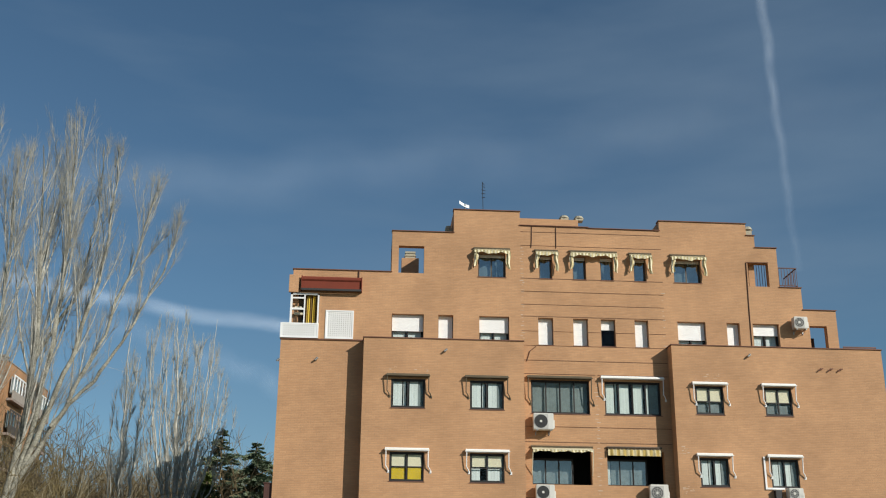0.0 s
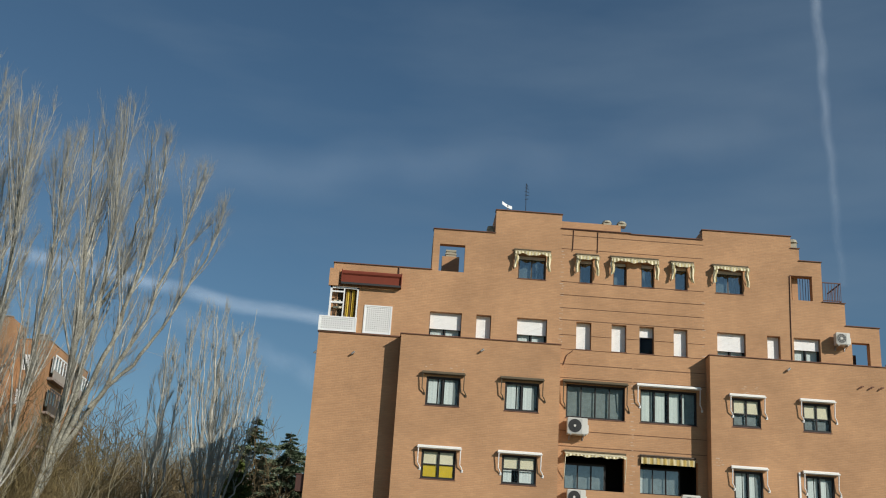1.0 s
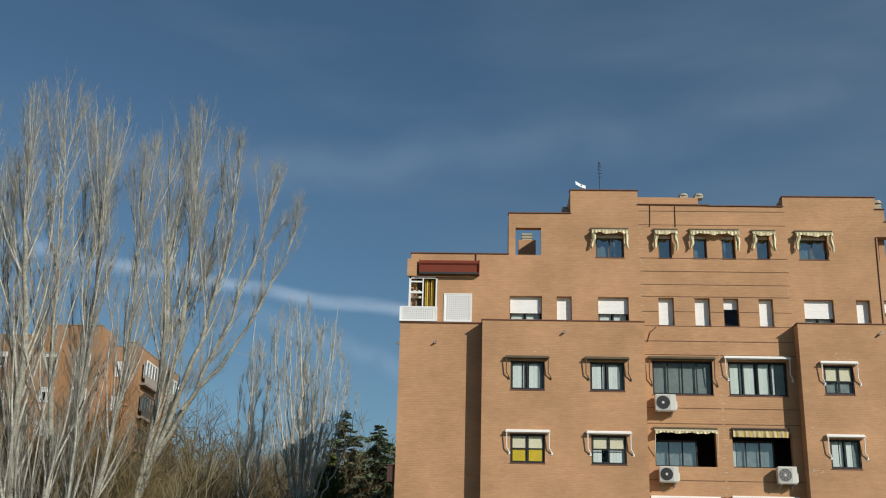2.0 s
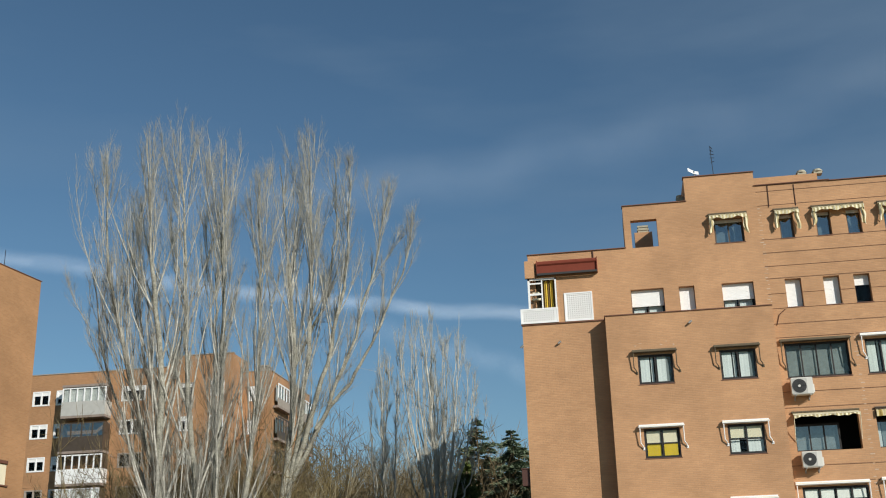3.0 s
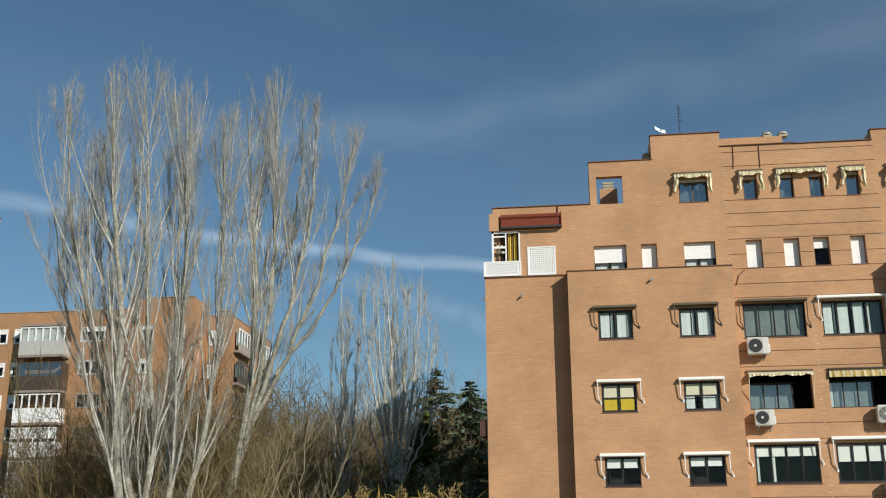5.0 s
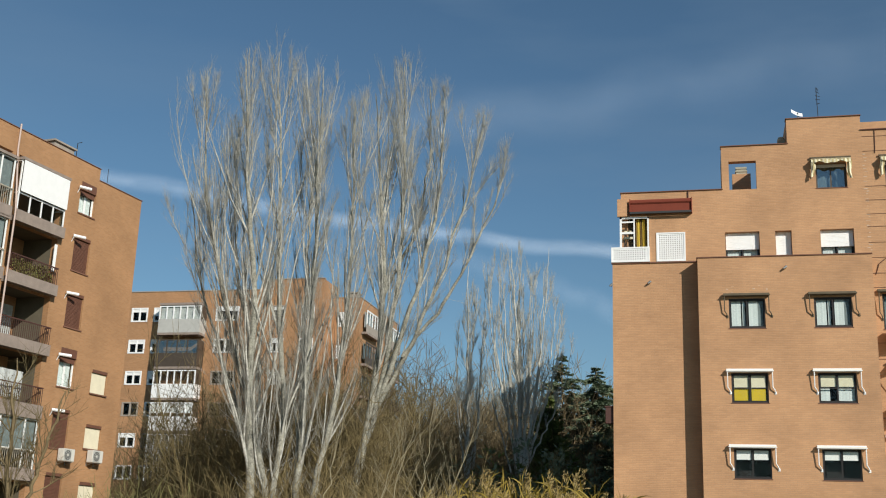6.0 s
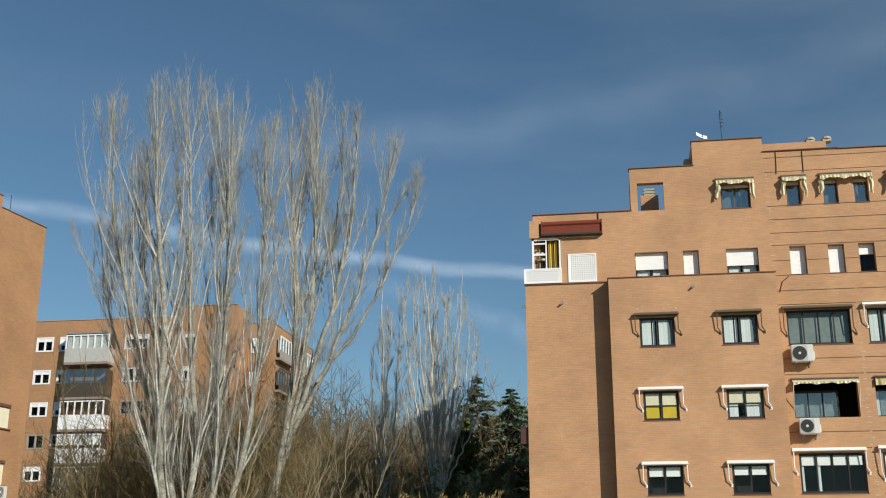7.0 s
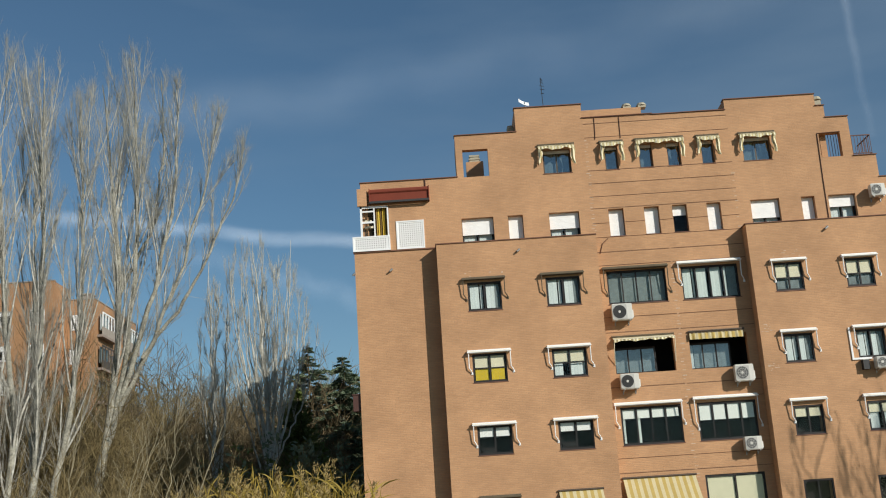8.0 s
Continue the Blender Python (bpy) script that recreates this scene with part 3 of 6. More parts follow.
L_TURN = Matrix.Translation((LX, 42, 0)) @ Matrix.Rotation(radians(-7.5), 4, "Z") @ Matrix.Translation((-LX, -42, 0))


def turned(ob):
    """Swing a thing built along the y axis into the line of the block."""
    ob.matrix_world = L_TURN @ ob.matrix_world
    return ob


def lpart(name, shape, mat, label="", parent=None, smooth=False):
    ob = part(name, shape, mat, None, label, smooth)
    if parent is None:
        return under(ob, block)
    ob.parent = parent
    return ob


bay_holes = [(a, b, z, z + 2.45 + (0.35 if z > 17 else 0)) for a, b in L_BAYS for z in L_FLOORS]
lpart("wall", holed(14.0, 45.60, 0, 21.38, L_WIN + bay_holes, LX, LX - 0.3, "y"), BRICK_OLD)
lpart("wall", holed(45.602, 49.05, 0, 20.82, L_SMALL, LX - 0.03, LX - 0.3, "y"), BRICK_OLD)
each_box("body", Shape().box(LX - 1.9, LX - 0.302, 45.3, 45.6, 20.82, 21.36).box(-42, LX - 1.9, 14.0, 49.05, 0, 20.6).box(LX - 1.9, LX - 0.3, 48.75, 49.048, 0, 20.8).box(LX - 1.9, LX - 0.3, 14.0, 14.3, 0, 20.6).box(LX - 1.9, LX - 0.302, 14.0, 49.05, 20.6, 20.8), BRICK_OLD, lpart)
each_box("coping", Shape().box(LX - 0.34, LX + 0.04, 14, 45.62, 21.382, 21.41).box(LX - 0.34, LX + 0.01, 45.63, 49.09, 20.822, 20.85), COPING, lpart)
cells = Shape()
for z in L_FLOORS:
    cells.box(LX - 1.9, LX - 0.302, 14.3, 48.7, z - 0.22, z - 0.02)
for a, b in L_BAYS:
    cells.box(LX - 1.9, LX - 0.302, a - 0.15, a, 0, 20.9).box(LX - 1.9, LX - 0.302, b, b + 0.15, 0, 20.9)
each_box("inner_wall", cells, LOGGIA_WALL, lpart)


def lwindow(y0, y1, z0, z1, style):
    w = lpart("window", Shape().box(LX - 0.2, LX - 0.14, y0, y1, z0, z0 + 0.07).box(LX - 0.2, LX - 0.14, y0, y1, z1 - 0.07, z1).box(LX - 0.2, LX - 0.14, y0, y0 + 0.07, z0 + 0.07, z1 - 0.07).box(LX - 0.2, LX - 0.14, y1 - 0.07, y1, z0 + 0.07, z1 - 0.07).box(LX - 0.2, LX - 0.14, (y0 + y1) / 2 - 0.05, (y0 + y1) / 2 + 0.05, z0 + 0.07, z1 - 0.07), WHITE if style != "brown" else BRONZE)
    p = lpart("pane", Shape().box(LX - 0.175, LX - 0.165, y0 + 0.06, y1 - 0.06, z0 + 0.06, z1 - 0.06), PANE, parent=w)
    p.visible_shadow = False
    if style == "brown":
        s = slats(y0 + 0.02, y1 - 0.02, z0 + 0.01, z1 - 0.01, LX - 0.08, 0.06, 0.014, "y")
        lpart("roller_shutter", s, SHUTTER_BROWN, parent=w)
    elif style == "half":
        lpart("roller_shutter", Shape().box(LX - 0.11, LX - 0.08, y0 + 0.02, y1 - 0.02, z1 - 0.25, z1), SHUTTER_BROWN, parent=w)
        lpart("curtain", Shape().box(LX - 0.27, LX - 0.25, y0 + 0.1, y1 - 0.1, z0 + 0.1, z1 - 0.2), CURTAIN, parent=w)
    else:
        lpart("roller_shutter", Shape().box(LX - 0.11, LX - 0.08, y0 + 0.02, y1 - 0.02, z0 + 0.02, z1 - 0.02), CREAM, parent=w)
    lpart("shutter_box", Shape().box(LX - 0.02, LX + 0.006, y0 + 0.04, y1 - 0.02, z1, z1 + (0.40 if style == "half" else 0.14)), SHUTTER_BROWN, parent=w)
    lpart("sill", Shape().box(LX - 0.1, LX + 0.05, y0 - 0.05, y1 + 0.05, z0 - 0.06, z0), COPING, parent=w)


for k, w in enumerate(L_WIN):
    lwindow(*w, ("half", "brown", "brown", "half", "brown", "brown", "brown")[k])
for w in L_SMALL:
    lwindow(*w, "cream")


# balconies: floor, solid kerb, railing or glazing
def lbalcony(y0, y1, z, style):
    b = lpart("balcony", Shape().box(LX - 0.30, LX + 0.35, y0 - 0.05, y1 + 0.05, z - 0.24, z), SLAB)
    lpart("kerb", Shape().box(LX + 0.25, LX + 0.35, y0 - 0.05, y1 + 0.05, z, z + 0.26), SLAB, parent=b)
    rail = Shape().box(LX + 0.28, LX + 0.32, y0, y1, z + 1.0, z + 1.05).box(LX + 0.28, LX + 0.32, y0, y1, z + 0.2, z + 0.23)
    y = y0
    while y < y1:
        rail.box(LX + 0.29, LX + 0.31, y, y + 0.02, z + 0.16, z + 1.0)
        y += 0.12
    for e in (y0, y1 - 0.04):
        rail.box(LX, LX + 0.30, e, e + 0.04, z + 1.0, z + 1.05)
        for q in range(2):
            rail.box(LX + 0.06 + q * 0.12, LX + 0.08 + q * 0.12, e + 0.01, e + 0.03, z, z + 1.0)
    if style != "blind":
        lpart("railing", rail, PALE_IRON if style == "glass" else IRON, parent=b)
    if style:
        top = z + (2.54 if style == "blind" else 2.4)
        g = Shape().box(LX + 0.20, LX + 0.24, y0, y1, top - 0.06, top).box(LX + 0.20, LX + 0.24, y0, y1, z + 1.02, z + 1.08)
        n = 4
        for k in range(n + 1):
            yy = y0 + (y1 - y0 - 0.06) * k / n
            g.box(LX + 0.195, LX + 0.245, yy, yy + 0.06, z + 0.16, top)
        for e in (y0, y1 - 0.05):
            g.box(LX - 0.3, LX + 0.20, e, e + 0.05, top - 0.06, top).box(LX - 0.3, LX + 0.2, e, e + 0.05, z + 1.02, z + 1.08)
        lpart("glazing_frame", g, WHITE, parent=b)
        for k in range(n):
            a, c = y0 + (y1 - y0) * k / n + 0.04, y0 + (y1 - y0) * (k + 1) / n - 0.02
            p = lpart("pane", Shape().box(LX + 0.215, LX + 0.222, a, c, z + 0.16, top - 0.05), PANE, parent=b)
            p.visible_shadow = False
        for e in (y0 + 0.015, y1 - 0.03):
            p = lpart("pane", Shape().box(LX, LX + 0.20, e, e + 0.008, z + 0.05, top - 0.05), PANE_DARK, parent=b)
            p.visible_shadow = False
        lpart("canopy", Shape().box(LX - 0.3, LX + 0.35, y0 - 0.05, y1 + 0.05, top, top + 0.12), SLAB, parent=b)
        if style == "glass":
            lpart("blind", Shape().box(LX + 0.12, LX + 0.13, y0 + 0.06, y1 - 0.06, z + 1.1, top - 0.08), NET, parent=b)
        if style == "blind":
            lpart("roller_blind", Shape().box(LX + 0.33, LX + 0.345, y0 + 0.02, y1 - 0.02, z + 1.10, top - 0.02), WHITE, parent=b, label="white roller blind")


for i, (a, b) in enumerate(L_BAYS):
    for k, z in enumerate(L_FLOORS):
        lbalcony(a, b, z, {0: {0: "blind", 4: "glass"}, 1: {0: "glass", 1: "glass"}}.get(i, {0: "glass"}).get(k, ""))
lpart("downpipe", Shape().tube([(LX + 0.40, 39.95, 3), (LX + 0.40, 39.95, 17.6), (LX + 0.06, 39.95, 20.4), (LX + 0.06, 39.95, 21.6)], 0.04, 6), PIPE, "pale downpipe between the balcony stacks")
lpart("chimney", Shape().box(LX - 1.7, LX - 0.8, 43.1, 44.5, 20.8, 22.05).box(LX - 1.8, LX - 0.7, 43.0, 44.6, 22.05, 22.13), CONCRETE)
lpart("mast", Shape().tube([(LX - 1.0, 44.9, 20.8), (LX - 1.0, 44.9, 22.6), (LX - 1.0, 45.2, 22.75)], 0.02, 5), CABLE)
lpart("mast", Shape().tube([(LX - 0.6, 46.9, 20.8), (LX - 0.6, 46.9, 21.9)], 0.015, 5), CABLE)
# furniture and hangings on the open balconies
lpart("door_panel", Shape().box(LX - 1.88, LX - 1.84, 40.5, 41.4, 14.76, 16.8), NET, "pale glazed balcony door")
lpart("door_panel", Shape().box(LX - 1.88, LX - 1.84, 41.9, 43.0, 12.02, 14.1), NET_PALE, "pale glazed balcony door")
lpart("sheet", Shape().grid([[(LX + 0.02 + 0.03 * math.sin(k * 0.9), 40.4 + 0.07 * k, z) for k in range(26)] for z in (9.7, 10.9)]), NET_PALE, "white sheet hung across the balcony", smooth=True)
lpart("board", Shape().box(LX + 0.06, LX + 0.10, 43.0, 43.16, 15.6, 16.9), WHITE, "slim white post at the balcony end")

turned(block)

# ---- the far brick block behind the poplars ----
far_block = thing("far_apartment_block", "distant red brick apartment block with white window frames", "building", at=(-45, 98, 0))
MY = 88.0
M_ROWS = [(22.75, 23.9), (19.9, 21.0), (17.1, 18.2), (14.35, 15.45), (11.65, 12.75), (8.9, 10.0), (6.1, 7.2), (3.3, 4.4)]
M_COLS = [(-56.5, -54.9), (-53.6, -52.3), (-50.2, -48.7), (-48.0, -46.95), (-42.0, -39.9), (-36.7, -35.6), (-34.0, -32.9)]
BAY = (-46.9, -42.9)


def mpart(name, shape, mat, label="", parent=None):
    ob = part(name, shape, mat, None, label)
    if parent is None:
        return under(ob, far_block)
    ob.parent = parent
    return ob


m_holes = [(*c, *r) for c in M_COLS for r in M_ROWS]
mpart("wall", holed(-64, -37.9, 0, 25.4, m_holes, MY, MY + 0.3), BRICK_FAR)
mpart("wall", holed(-37.9, -32.15, 0, 26.3, m_holes, MY, MY + 0.3), BRICK_FAR)
# the wing set back beside the raised part: a narrow front and a long side with balconies
WX, WY, W_TOP = -29.4, 90.0, 25.0
M_SLIT = [(-31.36, -30.88, r[0] - 0.25, r[1] - 0.25) for r in M_ROWS]
mpart("wall", holed(-32.15, WX, 0, W_TOP, M_SLIT, WY, WY + 0.3), BRICK_FAR)
mpart("wall", holed(WY + 0.302, 102, 0, W_TOP, [], WX, WX - 0.3, "y"), BRICK_FAR)
each_box("body", Shape().box(-64, -38.0, MY + 1.2, 108, 0, 25.2).box(-38.0, -32.4, MY + 1.2, 92, 0, 26.1).box(-38.0, -32.4, 92, 108, 0, 24.8).box(-32.4, -32.15, MY + 0.3, 92, 0, 26.28).box(-38, -32.4, MY + 0.3, MY + 1.2, 25.9, 26.1).box(-64, -38, MY + 0.3, MY + 1.2, 25.0, 25.2).box(-32.148, WX - 0.302, WY + 1.2, 101.7, 0, 24.8).box(-32.148, WX - 0.302, 101.7, 101.998, 0, W_TOP - 0.02), BRICK_FAR, mpart)
each_box("coping", Shape().box(-64, -37.95, MY - 0.05, MY + 0.4, 25.402, 25.48).box(-37.94, -32.1, MY - 0.05, MY + 0.4, 26.302, 26.38).box(-32.14, WX + 0.05, WY - 0.05, WY + 0.35, W_TOP + 0.002, W_TOP + 0.08).box(WX - 0.35, WX + 0.05, WY + 0.36, 102.05, W_TOP + 0.002, W_TOP + 0.08), CONCRETE, mpart)
m_rooms = Shape()
for z0, z1 in M_ROWS:
    m_rooms.box(-63.7, -32.45, MY + 0.302, MY + 1.19, z1 + 0.6, z1 + 0.8)
# far rooms: unlit depth painted with the same near-black colour
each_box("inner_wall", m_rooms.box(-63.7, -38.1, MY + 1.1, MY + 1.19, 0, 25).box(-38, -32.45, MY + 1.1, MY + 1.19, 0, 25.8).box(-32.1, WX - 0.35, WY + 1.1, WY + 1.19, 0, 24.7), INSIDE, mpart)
mpart("chimney", Shape().box(-30.9, -30.2, 91.5, 92.4, 24.8, 25.75).box(-31.0, -30.1, 91.4, 92.5, 25.75, 25.85), CONCRETE)


def mwindow(x0, x1, z0, z1, y, mat, shut=0.0, along="x"):
    bx = (lambda s, a0, a1, d0, d1, w0, w1: s.box(a0, a1, y + d0, y + d1, w0, w1)) if along == "x" else (lambda s, a0, a1, d0, d1, w0, w1: s.box(y - d1, y - d0, a0, a1, w0, w1))
    s, c = Shape(), (x0 + x1) / 2
    for a in ((x0 - 0.06, x1 + 0.06, z0 - 0.08, z0 + 0.05), (x0 - 0.06, x1 + 0.06, z1 - 0.05, z1 + 0.06), (x0 - 0.06, x0 + 0.08, z0 + 0.05, z1 - 0.05), (x1 - 0.08, x1 + 0.06, z0 + 0.05, z1 - 0.05), (c - 0.06, c + 0.06, z0 + 0.05, z1 - 0.05)):
        bx(s, a[0], a[1], -0.04, 0.12, a[2], a[3])
    w = mpart("window", s, mat)
    p = mpart("pane", bx(Shape(), x0 + 0.07, x1 - 0.07, 0.05, 0.06, z0 + 0.05, z1 - 0.05), PANE, parent=w)
    p.visible_shadow = False
    if shut:
        mpart("roller_shutter", bx(Shape(), x0 + 0.08, x1 - 0.08, 0.0, 0.03, z1 - (z1 - z0) * shut, z1 - 0.05), SHUTTER, parent=w)


rnd = random.Random(4)
for c in M_COLS:
    for k, r in enumerate(M_ROWS):
        mwindow(*c, *r, MY, WHITE if rnd.random() < 0.75 else CONCRETE, rnd.choice((0, 0, 0.3, 0.6)))
for h in M_SLIT:
    mwindow(*h, WY, WHITE, rnd.choice((0.4, 0.9)))
for k, (z, mat) in enumerate(zip((22.0, 19.0, 16.3, 13.5, 10.8, 8.0, 5.2), (AC_PANEL, BRONZE, WHITE, WHITE, AC_PANEL, SLAB, SLAB))):
    b = mpart("balcony", Shape().box(*BAY, MY - 1.2, MY - 0.004, z - 0.75, z - 0.55), SLAB)
    mpart("parapet", Shape().box(BAY[0], BAY[1], MY - 1.2, MY - 1.1, z - 0.55, z + 0.65).box(BAY[0], BAY[0] + 0.1, MY - 1.1, MY - 0.004, z - 0.55, z + 0.65).box(BAY[1] - 0.1, BAY[1], MY - 1.1, MY - 0.004, z - 0.55, z + 0.65), mat if k != 1 else BRONZE, parent=b)
    n = 6 if k != 1 else 4
    g = Shape().box(*BAY, MY - 1.17, MY - 1.11, z + 1.75, z + 1.85)
    for q in range(n + 1):
        x = BAY[0] + (BAY[1] - BAY[0] - 0.12) * q / n
        g.box(x, x + 0.12, MY - 1.17, MY - 1.11, z + 0.65, z + 1.75)
    mpart("glazing_frame", g, BRONZE if k == 1 else WHITE, parent=b)
    p = mpart("pane", Shape().box(BAY[0] + 0.1, BAY[1] - 0.1, MY - 1.145, MY - 1.135, z + 0.65, z + 1.75), PANE if k != 1 else PANE_DARK, parent=b)
    p.visible_shadow = False
    for e in (BAY[0], BAY[1] - 0.12):
        mpart("side_wall", Shape().box(e, e + 0.12, MY - 1.05, MY - 0.006, z + 0.65, z + 1.85), BRONZE, parent=b)
    if k in (0, 3, 4, 5):
        mpart("blind", Shape().box(BAY[0] + 0.14, BAY[1] - 0.14, MY - 1.06, MY - 1.04, z + (0.66, 0, 0, 0.95, 0.7, 0.7)[k], z + 1.74), (NET_PALE, 0, 0, WHITE, CONCRETE, CONCRETE)[k], parent=b)
mpart("canopy", Shape().box(*BAY, MY - 1.25, MY - 0.004, 23.9, 24.1), SLAB)
for y0 in (90.7, 97.6):
    for k, z in enumerate((22.6, 19.8, 17.0, 14.2)):
        b = mpart("balcony", Shape().box(WX + 0.002, WX + 0.5, y0, y0 + 4.0, z - 0.7, z - 0.5), SLAB)
        mpart("parapet", Shape().box(WX + 0.42, WX + 0.5, y0, y0 + 4.0, z - 0.5, z + 0.15), BRONZE if k else CONCRETE, parent=b)
        g = Shape().box(WX + 0.42, WX + 0.5, y0, y0 + 4.0, z + 1.3, z + 1.42)
        for q in range(6):
            g.box(WX + 0.43, WX + 0.5, y0 + q * 0.776, y0 + q * 0.776 + 0.12, z + 0.15, z + 1.3)
        mpart("glazing_frame", g, WHITE if k == 0 else BRONZE, parent=b)
        mpart("pane", Shape().box(WX + 0.455, WX + 0.465, y0 + 0.05, y0 + 3.95, z + 0.15, z + 1.3), PANE, parent=b)
        mpart("blind", Shape().box(WX + 0.2, WX + 0.22, y0 + 0.1, y0 + (2.4 if y0 < 95 else 3.6), z - 0.1, z + 1.3), NET_PALE if k == 0 else NET, parent=b)

# ---- the tower to the east, its lit side turned away and its shade put into the colour ----
tower = thing("east_tower", "brick apartment tower seen from its shaded side, with shade put into its colour", "building", at=(41.9, 85.2, 0))
tower.matrix_world = Matrix.Translation((42.9, 84.7, 0)) @ Matrix.Rotation(radians(-71.2), 4, "Z")


def tpart(name, shape, mat, parent=None):
    return part(name, shape, mat, parent or tower)


t_rows = (18.6, 15.8, 13.0, 10.2, 7.4, 4.6)
t_cols = [(1.8, 3.1), (4.6, 5.9), (8.2, 9.5), (11.0, 12.3), (14.2, 15.5)]
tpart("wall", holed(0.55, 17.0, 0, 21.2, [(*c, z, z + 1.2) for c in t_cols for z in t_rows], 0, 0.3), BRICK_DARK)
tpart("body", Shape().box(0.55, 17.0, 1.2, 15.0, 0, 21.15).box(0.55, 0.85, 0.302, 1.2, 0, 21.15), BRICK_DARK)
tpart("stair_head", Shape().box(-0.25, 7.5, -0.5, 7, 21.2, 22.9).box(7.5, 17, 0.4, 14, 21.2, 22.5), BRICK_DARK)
tpart("coping", Shape().box(-0.30, 7.55, -0.55, 7.05, 22.902, 22.96), COPING)
for c in t_cols:
    for z in t_rows:
        w = tpart("window", Shape().box(c[0], c[1], 0.10, 0.16, z, z + 0.08).box(c[0], c[1], 0.10, 0.16, z + 1.12, z + 1.2).box(c[0], c[0] + 0.08, 0.10, 0.16, z + 0.08, z + 1.12).box(c[1] - 0.08, c[1], 0.10, 0.16, z + 0.08, z + 1.12), BRONZE)
        tpart("pane", Shape().box(c[0] + 0.06, c[1] - 0.06, 0.12, 0.13, z + 0.06, z + 1.14), PANE, w)
tpart("vent", Shape().box(1.0, 1.5, -0.58, -0.502, 21.9, 22.3), SLAB)


# small rolled awnings at the window heads of the balcony block
for y0, y1, z0, z1 in L_WIN[:5]:
    a = thing("awning", "small white rolled awning beside a window head", "awning", "block awnings", at=(LX, y0, z1))
    part("case", Shape().tube([(0.12, -0.25, 0.02), (0.42, 0.25, 0.0)], 0.07, 8), WHITE, a)
    part("arm", Shape().tube([(0.002, -0.2, -0.25), (0.14, -0.22, -0.02)], 0.02, 5), WHITE, a)
    turned(a)

# ---- fittings on the stepped building ----
def tube_x(s, x0, x1, y, z, r, sides=8):
    return s.tube([(x0, y, z), (x1, y, z)], r, sides)


def folded_awning(x0, x1, z, y, mat, fabric, label, drop=0.85, rolled=0.07):
    """A rolled-up awning: case on the wall, front bar, two folding arms with their brackets."""
    c, h = (x0 + x1) / 2, (x1 - x0) / 2
    a = thing("awning", label, "awning", "window awnings", at=(c, y, z))
    part("case", tube_x(Shape(), -h, h, -0.085, -0.03, rolled).box(-h, h, -0.03, -0.002, -0.08, 0.03), mat, a, smooth=False)
    part("front_bar", Shape().box(-h - 0.02, h + 0.02, -0.20, -0.155, -0.075, -0.035), mat, a)
    part("fabric", Shape().poly((-h, -0.10, 0.028), (h, -0.10, 0.028), (h, -0.18, -0.036), (-h, -0.18, -0.036)).poly((-h, -0.104, 0.024), (-h, -0.18, -0.042), (h, -0.18, -0.042), (h, -0.104, 0.024)), fabric, a)
    for s in (-1, 1):
        e = s * (h - 0.03)
        part("arm", Shape().tube([(e, -0.16, -0.06), (e, -0.13, -drop * 0.40), (e, -0.10, -drop * 0.76), (e + 0.07, -0.07, -drop * 0.88), (e + 0.10, -0.03, -drop), (e + 0.10, -0.002, -drop)], 0.021, 6), mat, a)
        part("bracket", Shape().box(e + 0.06, e + 0.14, -0.02, -0.002, -drop - 0.05, -drop + 0.05), mat, a)
    return a


DARK_A, WHITE_A = "rolled-up dark brown canvas awning over a window", "rolled-up awning with white case and white arms"
for c, x in enumerate(COLS_L):
    folded_awning(x[0] - 0.19, x[1] + 0.17, 13.74, F0, CANVAS_DARK, CANVAS_DARK, DARK_A)
    for z in (10.87, 8.10):
        folded_awning(x[0] - 0.17, x[1] + 0.18, z, F0, WHITE, CREAM, WHITE_A)
for x in COLS_R:
    for z in (13.70, 10.90, 8.26):
        folded_awning(x[0] - 0.12, x[1] + 0.16, z, F0, WHITE, CREAM, WHITE_A)
folded_awning(6.22, 8.80, 13.93, F1, CANVAS_DARK, CANVAS_DARK, "rolled-up dark canvas awning over a glazed balcony", 1.1)
folded_awning(9.17, 11.70, 13.98, F1, WHITE, CREAM, WHITE_A, 0.9)
folded_awning(6.15, 8.75, 8.57, F1, WHITE, CREAM, WHITE_A, 0.9)
folded_awning(9.18, 11.66, 8.62, F1, WHITE, CREAM, WHITE_A, 1.2)
folded_awning(0.75, 2.30, 5.40, F0, CANVAS_DARK, CANVAS_DARK, DARK_A)


